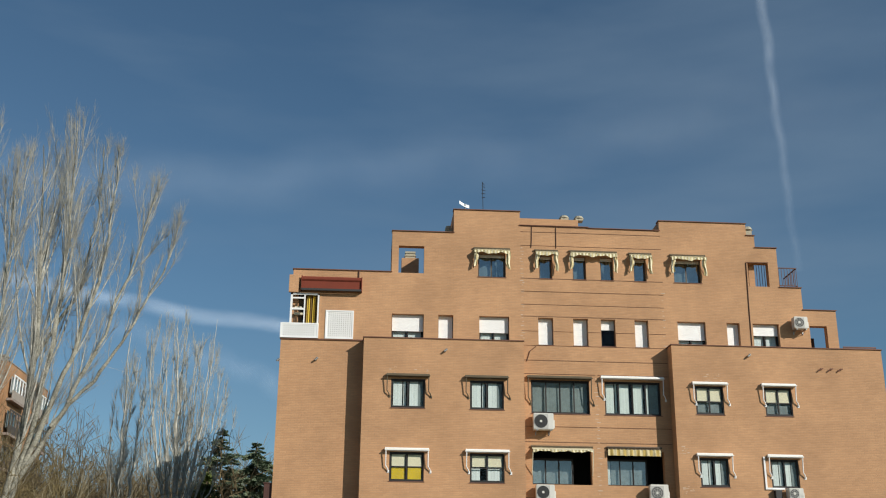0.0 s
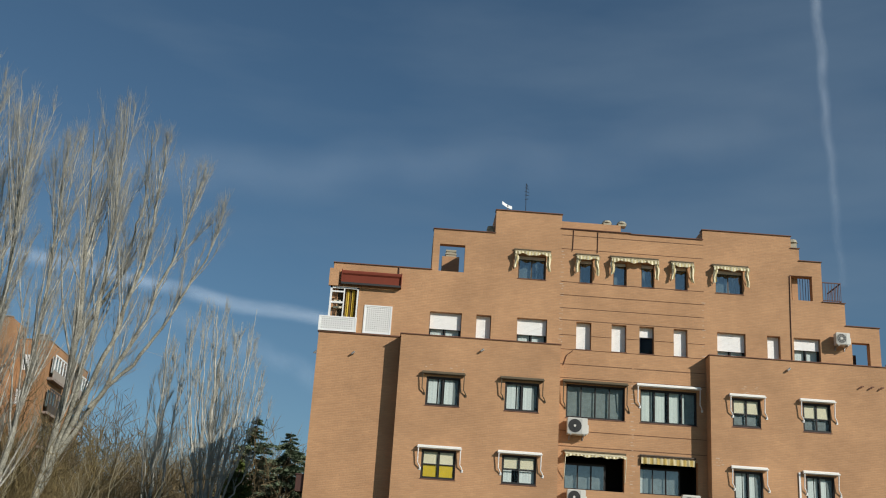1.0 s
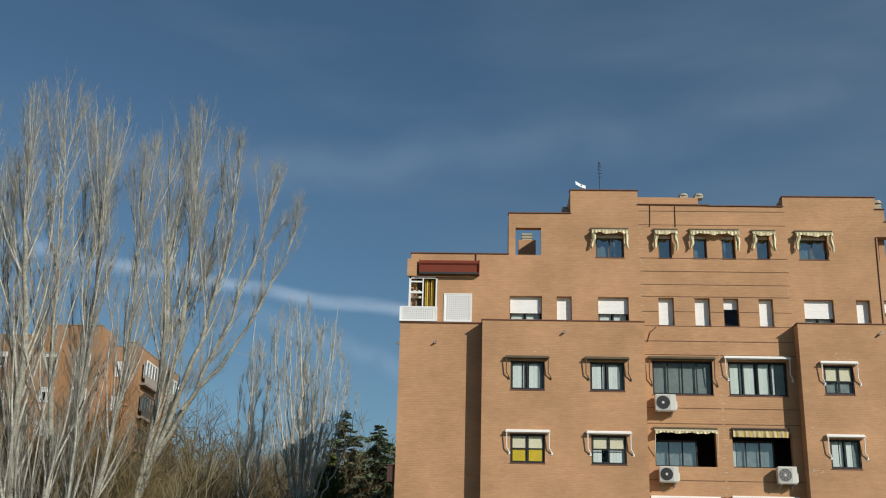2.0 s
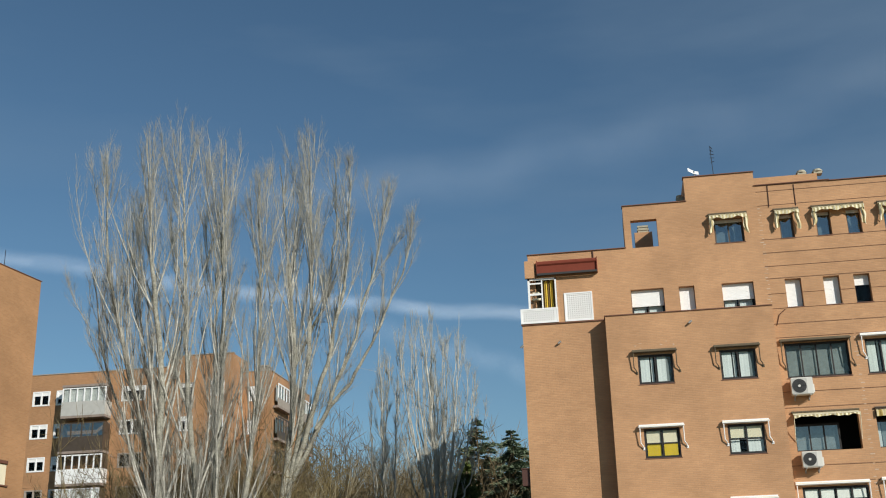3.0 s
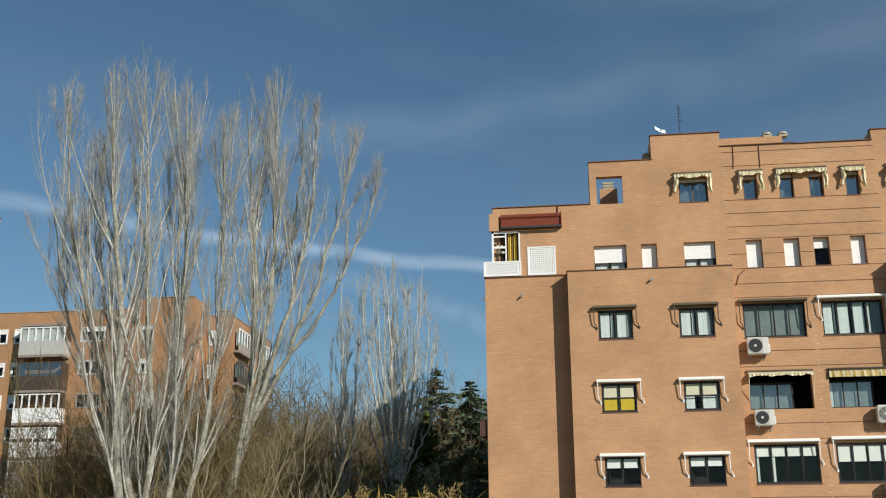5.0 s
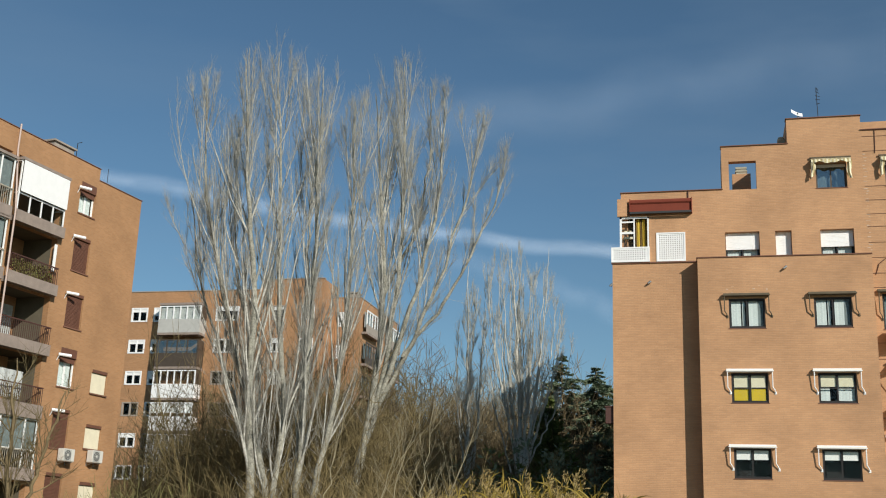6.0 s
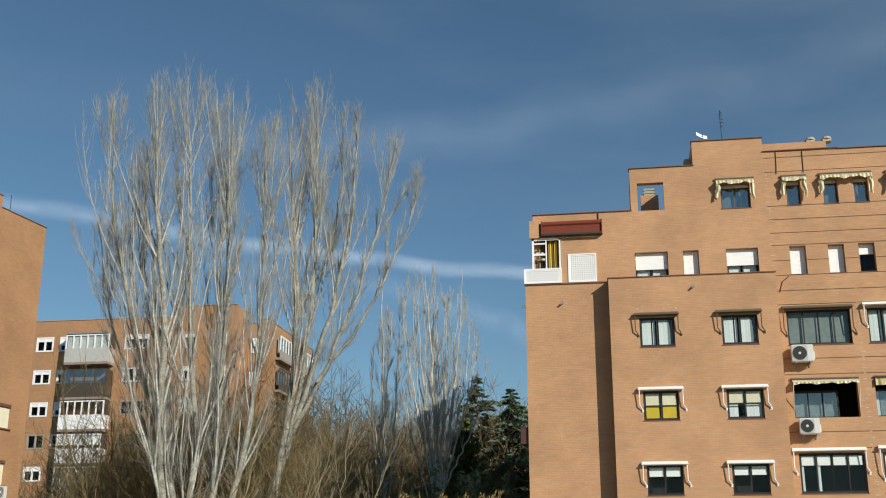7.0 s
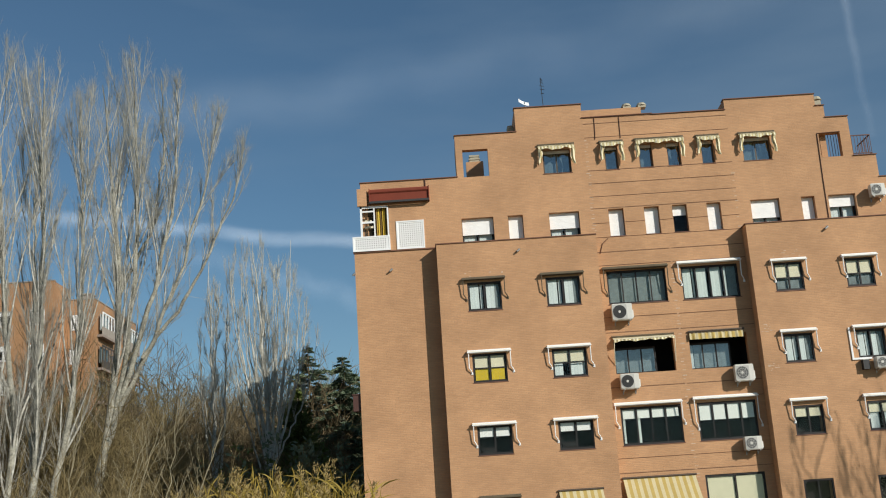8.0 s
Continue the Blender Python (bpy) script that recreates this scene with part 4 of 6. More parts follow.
def hung_awning(x0, x1, z, y, fabric, out=0.45, fall=0.16, valance=0.2, side=0.75, label="cream canvas awning with a scalloped valance", frame_mat=WHITE, sides=True):
    """An awning let part way down: sloping canvas, wavy valance, side drapes, bar and arms."""
    c, h = (x0 + x1) / 2, (x1 - x0) / 2
    a = thing("awning", label, "awning", "canvas awnings", at=(c, y, z))
    n = max(12, int(2 * h / 0.04))
    sag = [(-h + 2 * h * k / n) for k in range(n + 1)]
    part("canvas", Shape().grid([[(u, -0.01 - out * t, 0.03 - fall * t - 0.03 * math.sin(math.pi * t) + 0.012 * math.sin(u * 13 + c) * t) for u in sag] for t in (0, 0.25, 0.5, 0.75, 1)]), fabric, a)
    hem = [valance * 1.0 for u in sag] if fabric is CANVAS_STRIPE else [valance * (1 + 0.22 * math.sin(u * 7.3 + c * 3) + 0.16 * math.sin(u * 17 + c)) for u in sag]
    part("valance", Shape().grid([[(u, -0.01 - out - 0.02 * t * math.sin(u * 19 + c) - 0.008 * math.sin(u * 41), 0.03 - fall - t * d) for u, d in zip(sag, hem)] for t in (0, 0.35, 0.7, 1)]), CANVAS_VALANCE if fabric is CANVAS_CREAM else fabric, a)
    part("front_bar", tube_x(Shape(), -h, h, -out, 0.015 - fall, 0.022, 6), frame_mat, a)
    part("case", tube_x(Shape(), -h - 0.04, h + 0.04, -0.05, 0.045, 0.04, 8), CANVAS_DARK if fabric is CANVAS_CREAM else frame_mat, a)
    for s in (-1, 1):
        e = s * h
        part("arm", Shape().tube([(e, -out, 0.01 - fall), (e, -out * 0.55, -side * 0.6), (e, -0.01, -side)], 0.016, 5), frame_mat, a)
        if sides:
            part("side_drape", Shape().grid([[(e - s * (-0.03 + (0.20 - 0.06 * t) * q) + 0.025 * math.sin(8 * t + c + s), -out + 0.03 + 0.06 * t + 0.035 * math.sin(7 * q + 3 * t), 0.03 - fall - side * t * (1 - 0.10 * q + 0.06 * s)) for q in (0, 0.2, 0.4, 0.6, 0.8, 1)] for t in (0, 0.14, 0.28, 0.42, 0.56, 0.70, 0.85, 1)]), CANVAS_VALANCE, a)
    return a


for x0, x1, z in ((4.12, 5.56, 19.20), (6.64, 7.55, 19.19), (8.08, 10.01, 19.20), (10.58, 11.46, 19.18), (12.30, 13.74, 19.17)):
    hung_awning(x0, x1, z, F1, CANVAS_CREAM, out=0.27, fall=0.10, valance=0.15, side=0.78, frame_mat=CANVAS_CREAM)
hung_awning(6.36, 8.72, 11.12, F1, CANVAS_CREAM, out=0.36, fall=0.12, valance=0.10, side=1.05, sides=False, frame_mat=CREAM)
hung_awning(9.34, 11.45, 11.14, F1, CANVAS_STRIPE, out=0.10, fall=0.04, valance=0.27, side=0.3, label="yellow striped canvas valance over an open balcony", sides=False, frame_mat=BRONZE)
hung_awning(6.22, 8.96, 5.72, F1, CANVAS_STRIPE, out=1.0, fall=1.0, valance=0.15, side=1.2, label="lowered awning of yellow and cream striped canvas", sides=False, frame_mat=BRONZE)
hung_awning(3.72, 5.35, 5.40, F0, CANVAS_STRIPE, out=0.7, fall=0.55, valance=0.12, side=0.8, label="lowered awning of yellow and cream striped canvas", sides=False, frame_mat=BRONZE)


def air_conditioner(x0, x1, z0, z1, y, dark=True, label="white outdoor air conditioner with a round dark fan grille"):
    """An outdoor unit on two wall brackets."""
    w, h, d = x1 - x0, z1 - z0, 0.34
    a = thing("air_conditioner", label, "air conditioner", "outdoor units", at=((x0 + x1) / 2, y, z0))
    bm = bmesh.new()
    bmesh.ops.create_cube(bm, size=1.0, matrix=Matrix.Translation((0, -0.10 - d / 2, h / 2)) @ Matrix.Diagonal((w, d, h, 1)))
    bmesh.ops.bevel(bm, geom=list(bm.edges), offset=0.02, segments=2, affect="EDGES")
    me = bpy.data.meshes.new("case")
    bm.to_mesh(me)
    bm.free()
    me.materials.append(AC_WHITE)
    case = new("case", me)
    case.parent = a
    r, cx, cz, f = min(0.40 * h, 0.34 * w), -w * 0.14, h * 0.5, -0.10 - d
    ring = [(cx + r * math.cos(k * math.pi / 12), f - 0.006, cz + r * math.sin(k * math.pi / 12)) for k in range(24)]
    part("fan_panel", Shape().box(cx - r * 1.12, cx + r * 1.12, f - 0.004, f + 0.01, cz - r * 1.12, cz + r * 1.12), AC_PANEL, case, "grey moulded panel round the fan")
    part("fan", Shape().poly(*ring), AC_DARK if dark else AC_GREY, case)
    g = Shape()
    for q in (0.35, 0.68, 1.0):
        g.tube([(cx + r * q * math.cos(k * math.pi / 10), f - 0.016, cz + r * q * math.sin(k * math.pi / 10)) for k in range(21)], 0.005, 4, False)
    for k in range(8):
        g.tube([(cx, f - 0.016, cz), (cx + r * math.cos(k * math.pi / 4), f - 0.016, cz + r * math.sin(k * math.pi / 4))], 0.005, 4, False)
    part("grille", g, AC_DARK if dark else AC_PANEL, case)
    part("hub", Shape().tube([(cx, f - 0.008, cz), (cx, f - 0.022, cz)], 0.05, 10), AC_WHITE, case)
    part("valve_cover", Shape().box(w / 2, w / 2 + 0.05, -0.36, -0.16, h * 0.12, h * 0.6), AC_WHITE, case)
    for s in (-1, 1):
        part("bracket", Shape().box(s * w * 0.34 - 0.02, s * w * 0.34 + 0.02, -0.42, -0.002, -0.04, -0.002).box(s * w * 0.34 - 0.02, s * w * 0.34 + 0.02, -0.03, -0.002, -0.16, -0.04).tube([(s * w * 0.34, -0.38, -0.03), (s * w * 0.34, -0.02, -0.14)], 0.012, 4), STEEL, a)
    return a


for u in ((6.40, 7.18, 11.76, 12.40, F1), (6.46, 7.16, 9.08, 9.66, F1), (10.86, 11.56, 9.10, 9.74, F1), (10.88, 11.52, 6.50, 7.00, F1), (16.05, 16.62, 9.20, 9.62, F0), (17.16, 17.72, 16.10, 16.60, F1)):
    air_conditioner(*u, dark=u[0] < 10)
small_box = thing("meter_box", "small dark condensate box on the wall beside a unit", "box", at=(15.74, F0, 9.2))
part("case", Shape().box(-0.12, 0.12, -0.22, -0.002, 0, 0.36), AC_DARK, small_box)
part("lid", Shape().box(-0.13, 0.13, -0.23, -0.002, 0.36, 0.39), AC_WHITE, small_box)
duct = thing("cable_duct", "white plastic duct that frames a window corner", "duct", at=(15.30, F0, 9.6))
part("upright", Shape().box(0, 0.07, -0.05, -0.002, 0, 1.25), WHITE, duct)
part("foot", Shape().box(0.07, 0.75, -0.05, -0.002, 0, 0.07), WHITE, duct)

# terrace at the upper corner: white glazed box, lattice, yellow curtain, red awning case
terrace = thing("glazed_terrace", "white glazed corner terrace with lattice base and yellow striped curtain", "terrace", at=(-2.75, F1, 15.25))
part("base_panel", Shape().box(-0.80, 0.62, -0.03, -0.004, 0.04, 0.56), CONCRETE, terrace, "grey backing of the perforated panel")
part("side_panel", Shape().box(-0.82, -0.79, -0.004, 0.9, 0.02, 0.58), WHITE, terrace)
part("base_rail", Shape().box(-0.84, 0.66, -0.09, -0.004, 0.55, 0.61).box(-0.84, 0.66, -0.09, -0.004, 0.0, 0.05).box(-0.84, -0.78, -0.09, -0.004, 0.05, 0.55).box(0.60, 0.66, -0.09, -0.004, 0.05, 0.55), WHITE, terrace)
part("perforated_base", holed(-0.78, 0.60, 0.05, 0.55, [(-0.72 + 0.09 * a, -0.68 + 0.09 * a, 0.10 + 0.09 * b, 0.14 + 0.09 * b) for a in range(14) for b in range(5)], -0.075, -0.055), WHITE, terrace)
part("back_board", Shape().box(-0.40, 0.04, 0.35, 0.38, 0.6, 1.78), CANVAS_DARK, terrace, "brown board behind the glazing")
part("shelf", Shape().box(-0.36, 0.0, 0.18, 0.33, 1.02, 1.10), CREAM, terrace, "pale shelf")
part("shelf", Shape().box(-0.34, -0.06, 0.20, 0.33, 1.30, 1.36), CREAM, terrace, "pale shelf")
fr = Shape().box(-0.50, -0.42, -0.06, -0.004, 0.61, 1.86).box(0.58, 0.64, -0.06, -0.004, 0.61, 1.86).box(-0.50, 0.64, -0.06, -0.004, 1.78, 1.86).box(0.04, 0.09, -0.055, -0.01, 0.61, 1.78)
fr.box(-0.42, 0.04, -0.05, -0.01, 1.16, 1.24).box(-0.42, 0.04, -0.05, -0.01, 1.62, 1.68)
part("frame", fr, WHITE, terrace)
part("curtain", Shape().grid([[(0.08 + 0.5 * k / 24, 0.10 + 0.03 * math.sin(k * 1.6), z) for k in range(25)] for z in (0.60, 1.78)]), striped_material("yellow_curtain", (0.70, 0.50, 0.07), (0.16, 0.10, 0.03), 0.11), terrace, "yellow and brown striped curtain")
part("chair_back", Shape().tube([(-0.35, 0.3, 0.7), (-0.35, 0.32, 1.5), (-0.05, 0.32, 1.45), (-0.02, 0.3, 0.7)], 0.02, 5), AC_DARK, terrace)
# terrace recess: its dark depth comes from the wall colour
terrace_room = bpart("inner_wall", Shape().box(-3.19, -2.0, F1 + 1.2, F1 + 1.3, 15.25, 17.12).box(-3.2, -2.0, F1 + 0.3, F1 + 1.3, 15.2, 15.25), INSIDE)
lattice = thing("lattice_panel", "white perforated panel that closes a window", "panel", at=(-1.27, F1, 15.26))
part("backing", Shape().box(-0.545, 0.545, 0.02, 0.03, 0.02, 1.15), CONCRETE, lattice)
lp = Shape().box(-0.56, 0.56, -0.03, 0.05, 0, 0.05).box(-0.56, 0.56, -0.03, 0.05, 1.12, 1.17).box(-0.56, -0.50, -0.03, 0.05, 0.05, 1.12).box(0.50, 0.56, -0.03, 0.05, 0.05, 1.12)
part("frame", lp, WHITE, lattice)
part("perforated_sheet", holed(-0.50, 0.50, 0.05, 1.12, [(-0.45 + 0.085 * a, -0.41 + 0.085 * a, 0.10 + 0.085 * b, 0.14 + 0.085 * b) for a in range(11) for b in range(12)], -0.01, 0.006), SHUTTER, lattice)
red = thing("red_awning", "closed dark red awning case under the parapet", "awning", at=(-1.64, F1, 17.10))
part("case", Shape().tube([(-1.18, -0.12, 0.58), (1.19, -0.12, 0.58)], 0.11, 10).box(-1.18, 1.19, -0.17, -0.004, 0.16, 0.58), CANVAS_RED, red)
part("end_plate", Shape().box(-1.21, -1.18, -0.24, -0.004, 0.08, 0.70), CANVAS_RED, red)
part("end_plate", Shape().box(1.19, 1.22, -0.24, -0.004, 0.08, 0.70), CANVAS_RED, red)
part("lower_bar", Shape().box(-1.2, 1.2, -0.25, -0.18, 0.08, 0.16), AC_DARK, red)
bpart("pillar", Shape().box(-3.34, -2.94, F1 - 0.14, F1 - 0.004, 17.12, 17.84), BRICK)

# roof: chimney behind the opening, cowls, aerial, dish, lamps, pipes, cables, rails
chim = thing("chimney", "brick chimney with a pale ceramic cowl", "chimney", at=(1.63, 46.5, 18.05))
part("shaft", Shape().box(-0.38, 0.38, -0.3, 0.3, 0, 1.92), BRICK, chim)
part("cowl", Shape().box(-0.22, 0.22, -0.2, 0.2, 1.92, 2.04).box(-0.25, 0.25, -0.23, 0.23, 2.04, 2.10).box(-0.2, 0.2, -0.18, 0.18, 2.10, 2.18).box(-0.23, 0.23, -0.21, 0.21, 2.18, 2.26), TILE, chim)
for x, y, z in ((8.30, 44.8, 21.42), (8.95, 44.8, 21.42), (16.05, 43.6, 20.14), (3.12, 43.5, 19.70)):
    cw = thing("roof_cowl", "pale ventilation cowl on the roof", "vent", "roof cowls", at=(x, y, z))
    part("collar", Shape().box(-0.17, 0.17, -0.17, 0.17, 0, 0.10) if z > 20.5 else Shape().box(-0.14, 0.14, -0.14, 0.14, -1.65 if z < 20 else 0, 0.66), TILE, cw)
    part("cap", Shape().tube([(0, 0, 0.11 if z > 20.5 else 0.66), (0, 0, 0.22 if z > 20.5 else 0.80)], [0.23, 0.17] if z > 20 else [0.16, 0.12], 10), TILE, cw)
chim2 = thing("chimney", "small brick shaft seen in the roof opening", "chimney", at=(18.22, 43.6, 15.25))
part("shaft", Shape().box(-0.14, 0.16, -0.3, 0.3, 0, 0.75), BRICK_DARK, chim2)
aerial = thing("tv_aerial", "thin television aerial on the roof", "antenna", at=(4.66, 44.0, 20.45))
part("mast", Shape().tube([(0, 0, 0), (-0.04, 0, 2.35)], 0.014, 5), CABLE, aerial)
for k, (z, w) in enumerate(((1.62, 0.07), (1.80, 0.09), (1.96, 0.10), (2.12, 0.08), (2.26, 0.06))):
    part("element", Shape().tube([(-w, -0.05 * k, z), (w, 0.05 * k, z + 0.03)], 0.014, 4), CABLE, aerial)
dish = thing("roof_dish", "small white dish lying at the roof edge", "dish", at=(3.80, 43.3, 20.42))
part("reflector", Shape().grid([[(-0.24 + 0.42 * t, 0.05 * s, 1.14 - 0.20 * t + 0.09 * s - 0.04 * math.sin(3 * t)) for s in (-1, 0, 1)] for t in (0, 0.25, 0.5, 0.75, 1)]), WHITE, dish)
part("post", Shape().tube([(0, 0, 0), (0, 0, 1.04)], 0.03, 6), STEEL, dish)
for x, y, z in ((2.95, F0, 14.75), (15.08, F0, 14.86), (-2.10, F1, 14.42), (-3.58, F1, 14.35)):
    lamp = thing("wall_spout", "small grey wall light below the parapet", "lamp", "wall lights", at=(x, y, z))
    part("arm", Shape().tube([(0, -0.002, -0.05), (-0.02, -0.08, -0.02)], 0.018, 6), STEEL, lamp)
    part("head", Shape().tube([(-0.08, -0.11, -0.06), (0.04, -0.09, 0.03)], [0.035, 0.05], 8), STEEL, lamp)
for x in (17.95, 18.35, 18.75):
    hook = thing("wall_hook", "small dark outlet in the brick wall", "outlet", "wall outlets", at=(x, F0, 14.35))
    part("lip", Shape().tube([(-0.10, -0.05, -0.06), (0.0, -0.08, 0.03), (0.10, -0.05, 0.05)], 0.028, 6), COPING, hook)


def cable(pts, r=0.018, label="dark cable running down the brick wall"):
    c = thing("cable", label, "cable", "wall cables", at=pts[0])
    o = Vector(pts[0])
    part("run", Shape().tube([Vector(p) - o for p in pts], r, 5), WIRE, c)


cable([(6.52, F1 - 0.02, 20.28), (6.50, F1 - 0.02, 19.6), (6.48, F1 - 0.02, 19.36)], 0.016)
cable([(7.53, F1 - 0.02, 20.26), (7.52, F1 - 0.02, 19.36)], 0.016)
cable([(6.06, F1 - 0.02, 20.30), (11.88, F1 - 0.02, 20.26)], 0.008)
cable([(15.50, F1 - 0.02, 18.98), (15.47, F1 - 0.02, 17.0), (15.46, F1 - 0.02, 15.28)], 0.018)
cable([(6.60, F1 - 0.02, 15.16), (6.35, F1 - 0.03, 14.95), (6.22, F1 - 0.02, 14.55)], 0.016)
cable([(-0.57, F1 - 0.02, 18.1), (-0.57, F1 - 0.02, 17.62)], 0.03)
cable([(15.5, F1 - 0.02, 19.0), (16.45, F1 - 0.02, 19.02)], 0.012)


def railing(x0, x1, y, z0, z1, mat, label, end=0.0):
    r = thing("roof_railing", label, "railing", at=((x0 + x1) / 2, y, z0))
    h, w = z1 - z0, (x1 - x0) / 2
    part("top_rail", Shape().box(-w, w, -0.02, 0.02, h - 0.04, h), mat, r)
    part("bottom_rail", Shape().box(-w, w, -0.015, 0.015, 0.06, 0.09), mat, r)
    n = max(3, int(2 * w / 0.11))
    for k in range(n + 1):
        u = -w + 2 * w * k / n
        part("bar", Shape().box(u - 0.009, u + 0.009, -0.009, 0.009, 0 if k in (0, n) else 0.09, h - 0.04), mat, r)
    if end:
        part("side_rail", Shape().box(w - 0.02, w + 0.02, 0, end, h - 0.04, h).box(w - 0.02, w + 0.02, 0, end, 0.06, 0.09), mat, r)
        for k in range(8):
            part("bar", Shape().box(w - 0.009, w + 0.009, end * (k + 1) / 8 - 0.009, end * (k + 1) / 8 + 0.009, 0, h - 0.04), mat, r)


railing(16.90, 17.66, F1 + 0.1, 18.0, 18.86, IRON, "dark iron railing on a roof terrace", 1.4)
railing(15.62, 16.40, F1 + 0.36, 17.975, 19.1, IRON, "dark iron railing behind a wall opening")
railing(19.14, 20.5, F0 + 0.3, 15.27, 15.42, COPING, "low red rail along the parapet")

flank_box = thing("wall_cabinet", "dark red metal cabinet fixed to the flank wall", "cabinet", at=(-3.56, 42.9, 8.95))
part("case", Shape().box(-0.30, -0.002, -0.2, 0.2, 0, 0.62), IRON, flank_box)
part("lid", Shape().box(-0.33, -0.002, -0.23, 0.23, 0.62, 0.66), IRON, flank_box)

for y, z in ((45.25, 7.32), (47.3, 7.42)):
    ac = air_conditioner(-0.38, 0.38, 0, 0.56, 0, False, "white outdoor air conditioner below a window of the balcony block")
    ac.matrix_world = L_TURN @ Matrix.Translation((LX - (0.03 if y > 46 else 0), y, z)) @ Matrix.Rotation(math.pi / 2, 4, "Z")

# ---- trees and plants ----
def unit(a):
    return a / np.maximum(np.linalg.norm(a, axis=-1, keepdims=True), 1e-9)


def grow(rng, p, d, length, steps, up, wobble):
    """Curved shoots from the points p along d that bend upwards: an array of n x (steps + 1) x 3 points."""
    out, d = [p], unit(d)
    for k in range(steps):
        d = unit(d + np.array([0, 0, up / steps]) + rng.normal(0, wobble, d.shape))
        out.append(out[-1] + d * (length / steps)[:, None])
    return np.stack(out, 1)


def offshoots(rng, paths, count, low, high, spread):
    """For each path, count side shoots: their feet, ways and how far along they stand."""
    n, k = paths.shape[:2]
    f = rng.uniform(low, high, (n, count))
    at = f * (k - 1)
    i = np.minimum(at.astype(int), k - 2)
    a = paths[np.arange(n)[:, None], i]
    b = paths[np.arange(n)[:, None], i + 1]
    foot = a + (b - a) * (at - i)[..., None]
    ways = unit(b - a) + unit(rng.normal(0, 1, a.shape)) * spread
    return foot.reshape(-1, 3), unit(ways).reshape(-1, 3), f.reshape(-1)


def tube_mesh(name, sets, mat):
    """Tapered tubes as one mesh. sets: (paths n x k x 3, radii n x k, sides)."""
    vs, fs, base = [], [], 0
    for paths, radii, sides in sets:
        n, k = paths.shape[:2]
        d = unit(np.gradient(paths, axis=1))
        a = unit(np.cross(d, np.array([0.31, 0.95, 0.05])))
        b = np.cross(d, a)
        w = 2 * np.pi * np.arange(sides) / sides
        v = paths[:, :, None] + radii[:, :, None, None] * (a[:, :, None] * np.cos(w)[:, None] + b[:, :, None] * np.sin(w)[:, None])
        idx = base + np.arange(n * k * sides).reshape(n, k, sides)
        nxt = np.roll(idx, -1, 2)
        fs.append(np.stack([idx[:, :-1], nxt[:, :-1], nxt[:, 1:], idx[:, 1:]], -1).reshape(-1, 4))
        vs.append(v.reshape(-1, 3))
        base += n * k * sides
    return quads(name, np.concatenate(vs), np.concatenate(fs), mat)


def quads(name, v, f, mat, smooth=True):
    me = bpy.data.meshes.new(name)
    me.vertices.add(len(v))
    me.vertices.foreach_set("co", v.astype(np.float32).ravel())
    me.loops.add(f.size)
    me.loops.foreach_set("vertex_index", f.astype(np.int32).ravel())
    me.polygons.add(len(f))
    me.polygons.foreach_set("loop_start", np.arange(0, f.size, 4, dtype=np.int32))
    me.polygons.foreach_set("use_smooth", np.full(len(f), smooth))
    me.materials.append(mat)
    me.update(calc_edges=True)
    return me


def taper(r0, r1, n, k):
    t = np.linspace(0, 1, k)
    return np.broadcast_to(np.atleast_1d(r0)[:, None] * (1 - t) + np.atleast_1d(r1)[:, None] * t, (n, k))


def smooth_path(pts, k):
    pts = np.array(pts, float)
    s = np.r_[0, np.cumsum(np.linalg.norm(np.diff(pts, axis=0), axis=1))]
    t = np.linspace(0, s[-1], k)
    q = np.stack([np.interp(t, s, pts[:, i]) for i in range(3)], 1)
    for _ in range(2):
        q[1:-1] = (q[:-2] + 2 * q[1:-1] + q[2:]) / 4
    return q


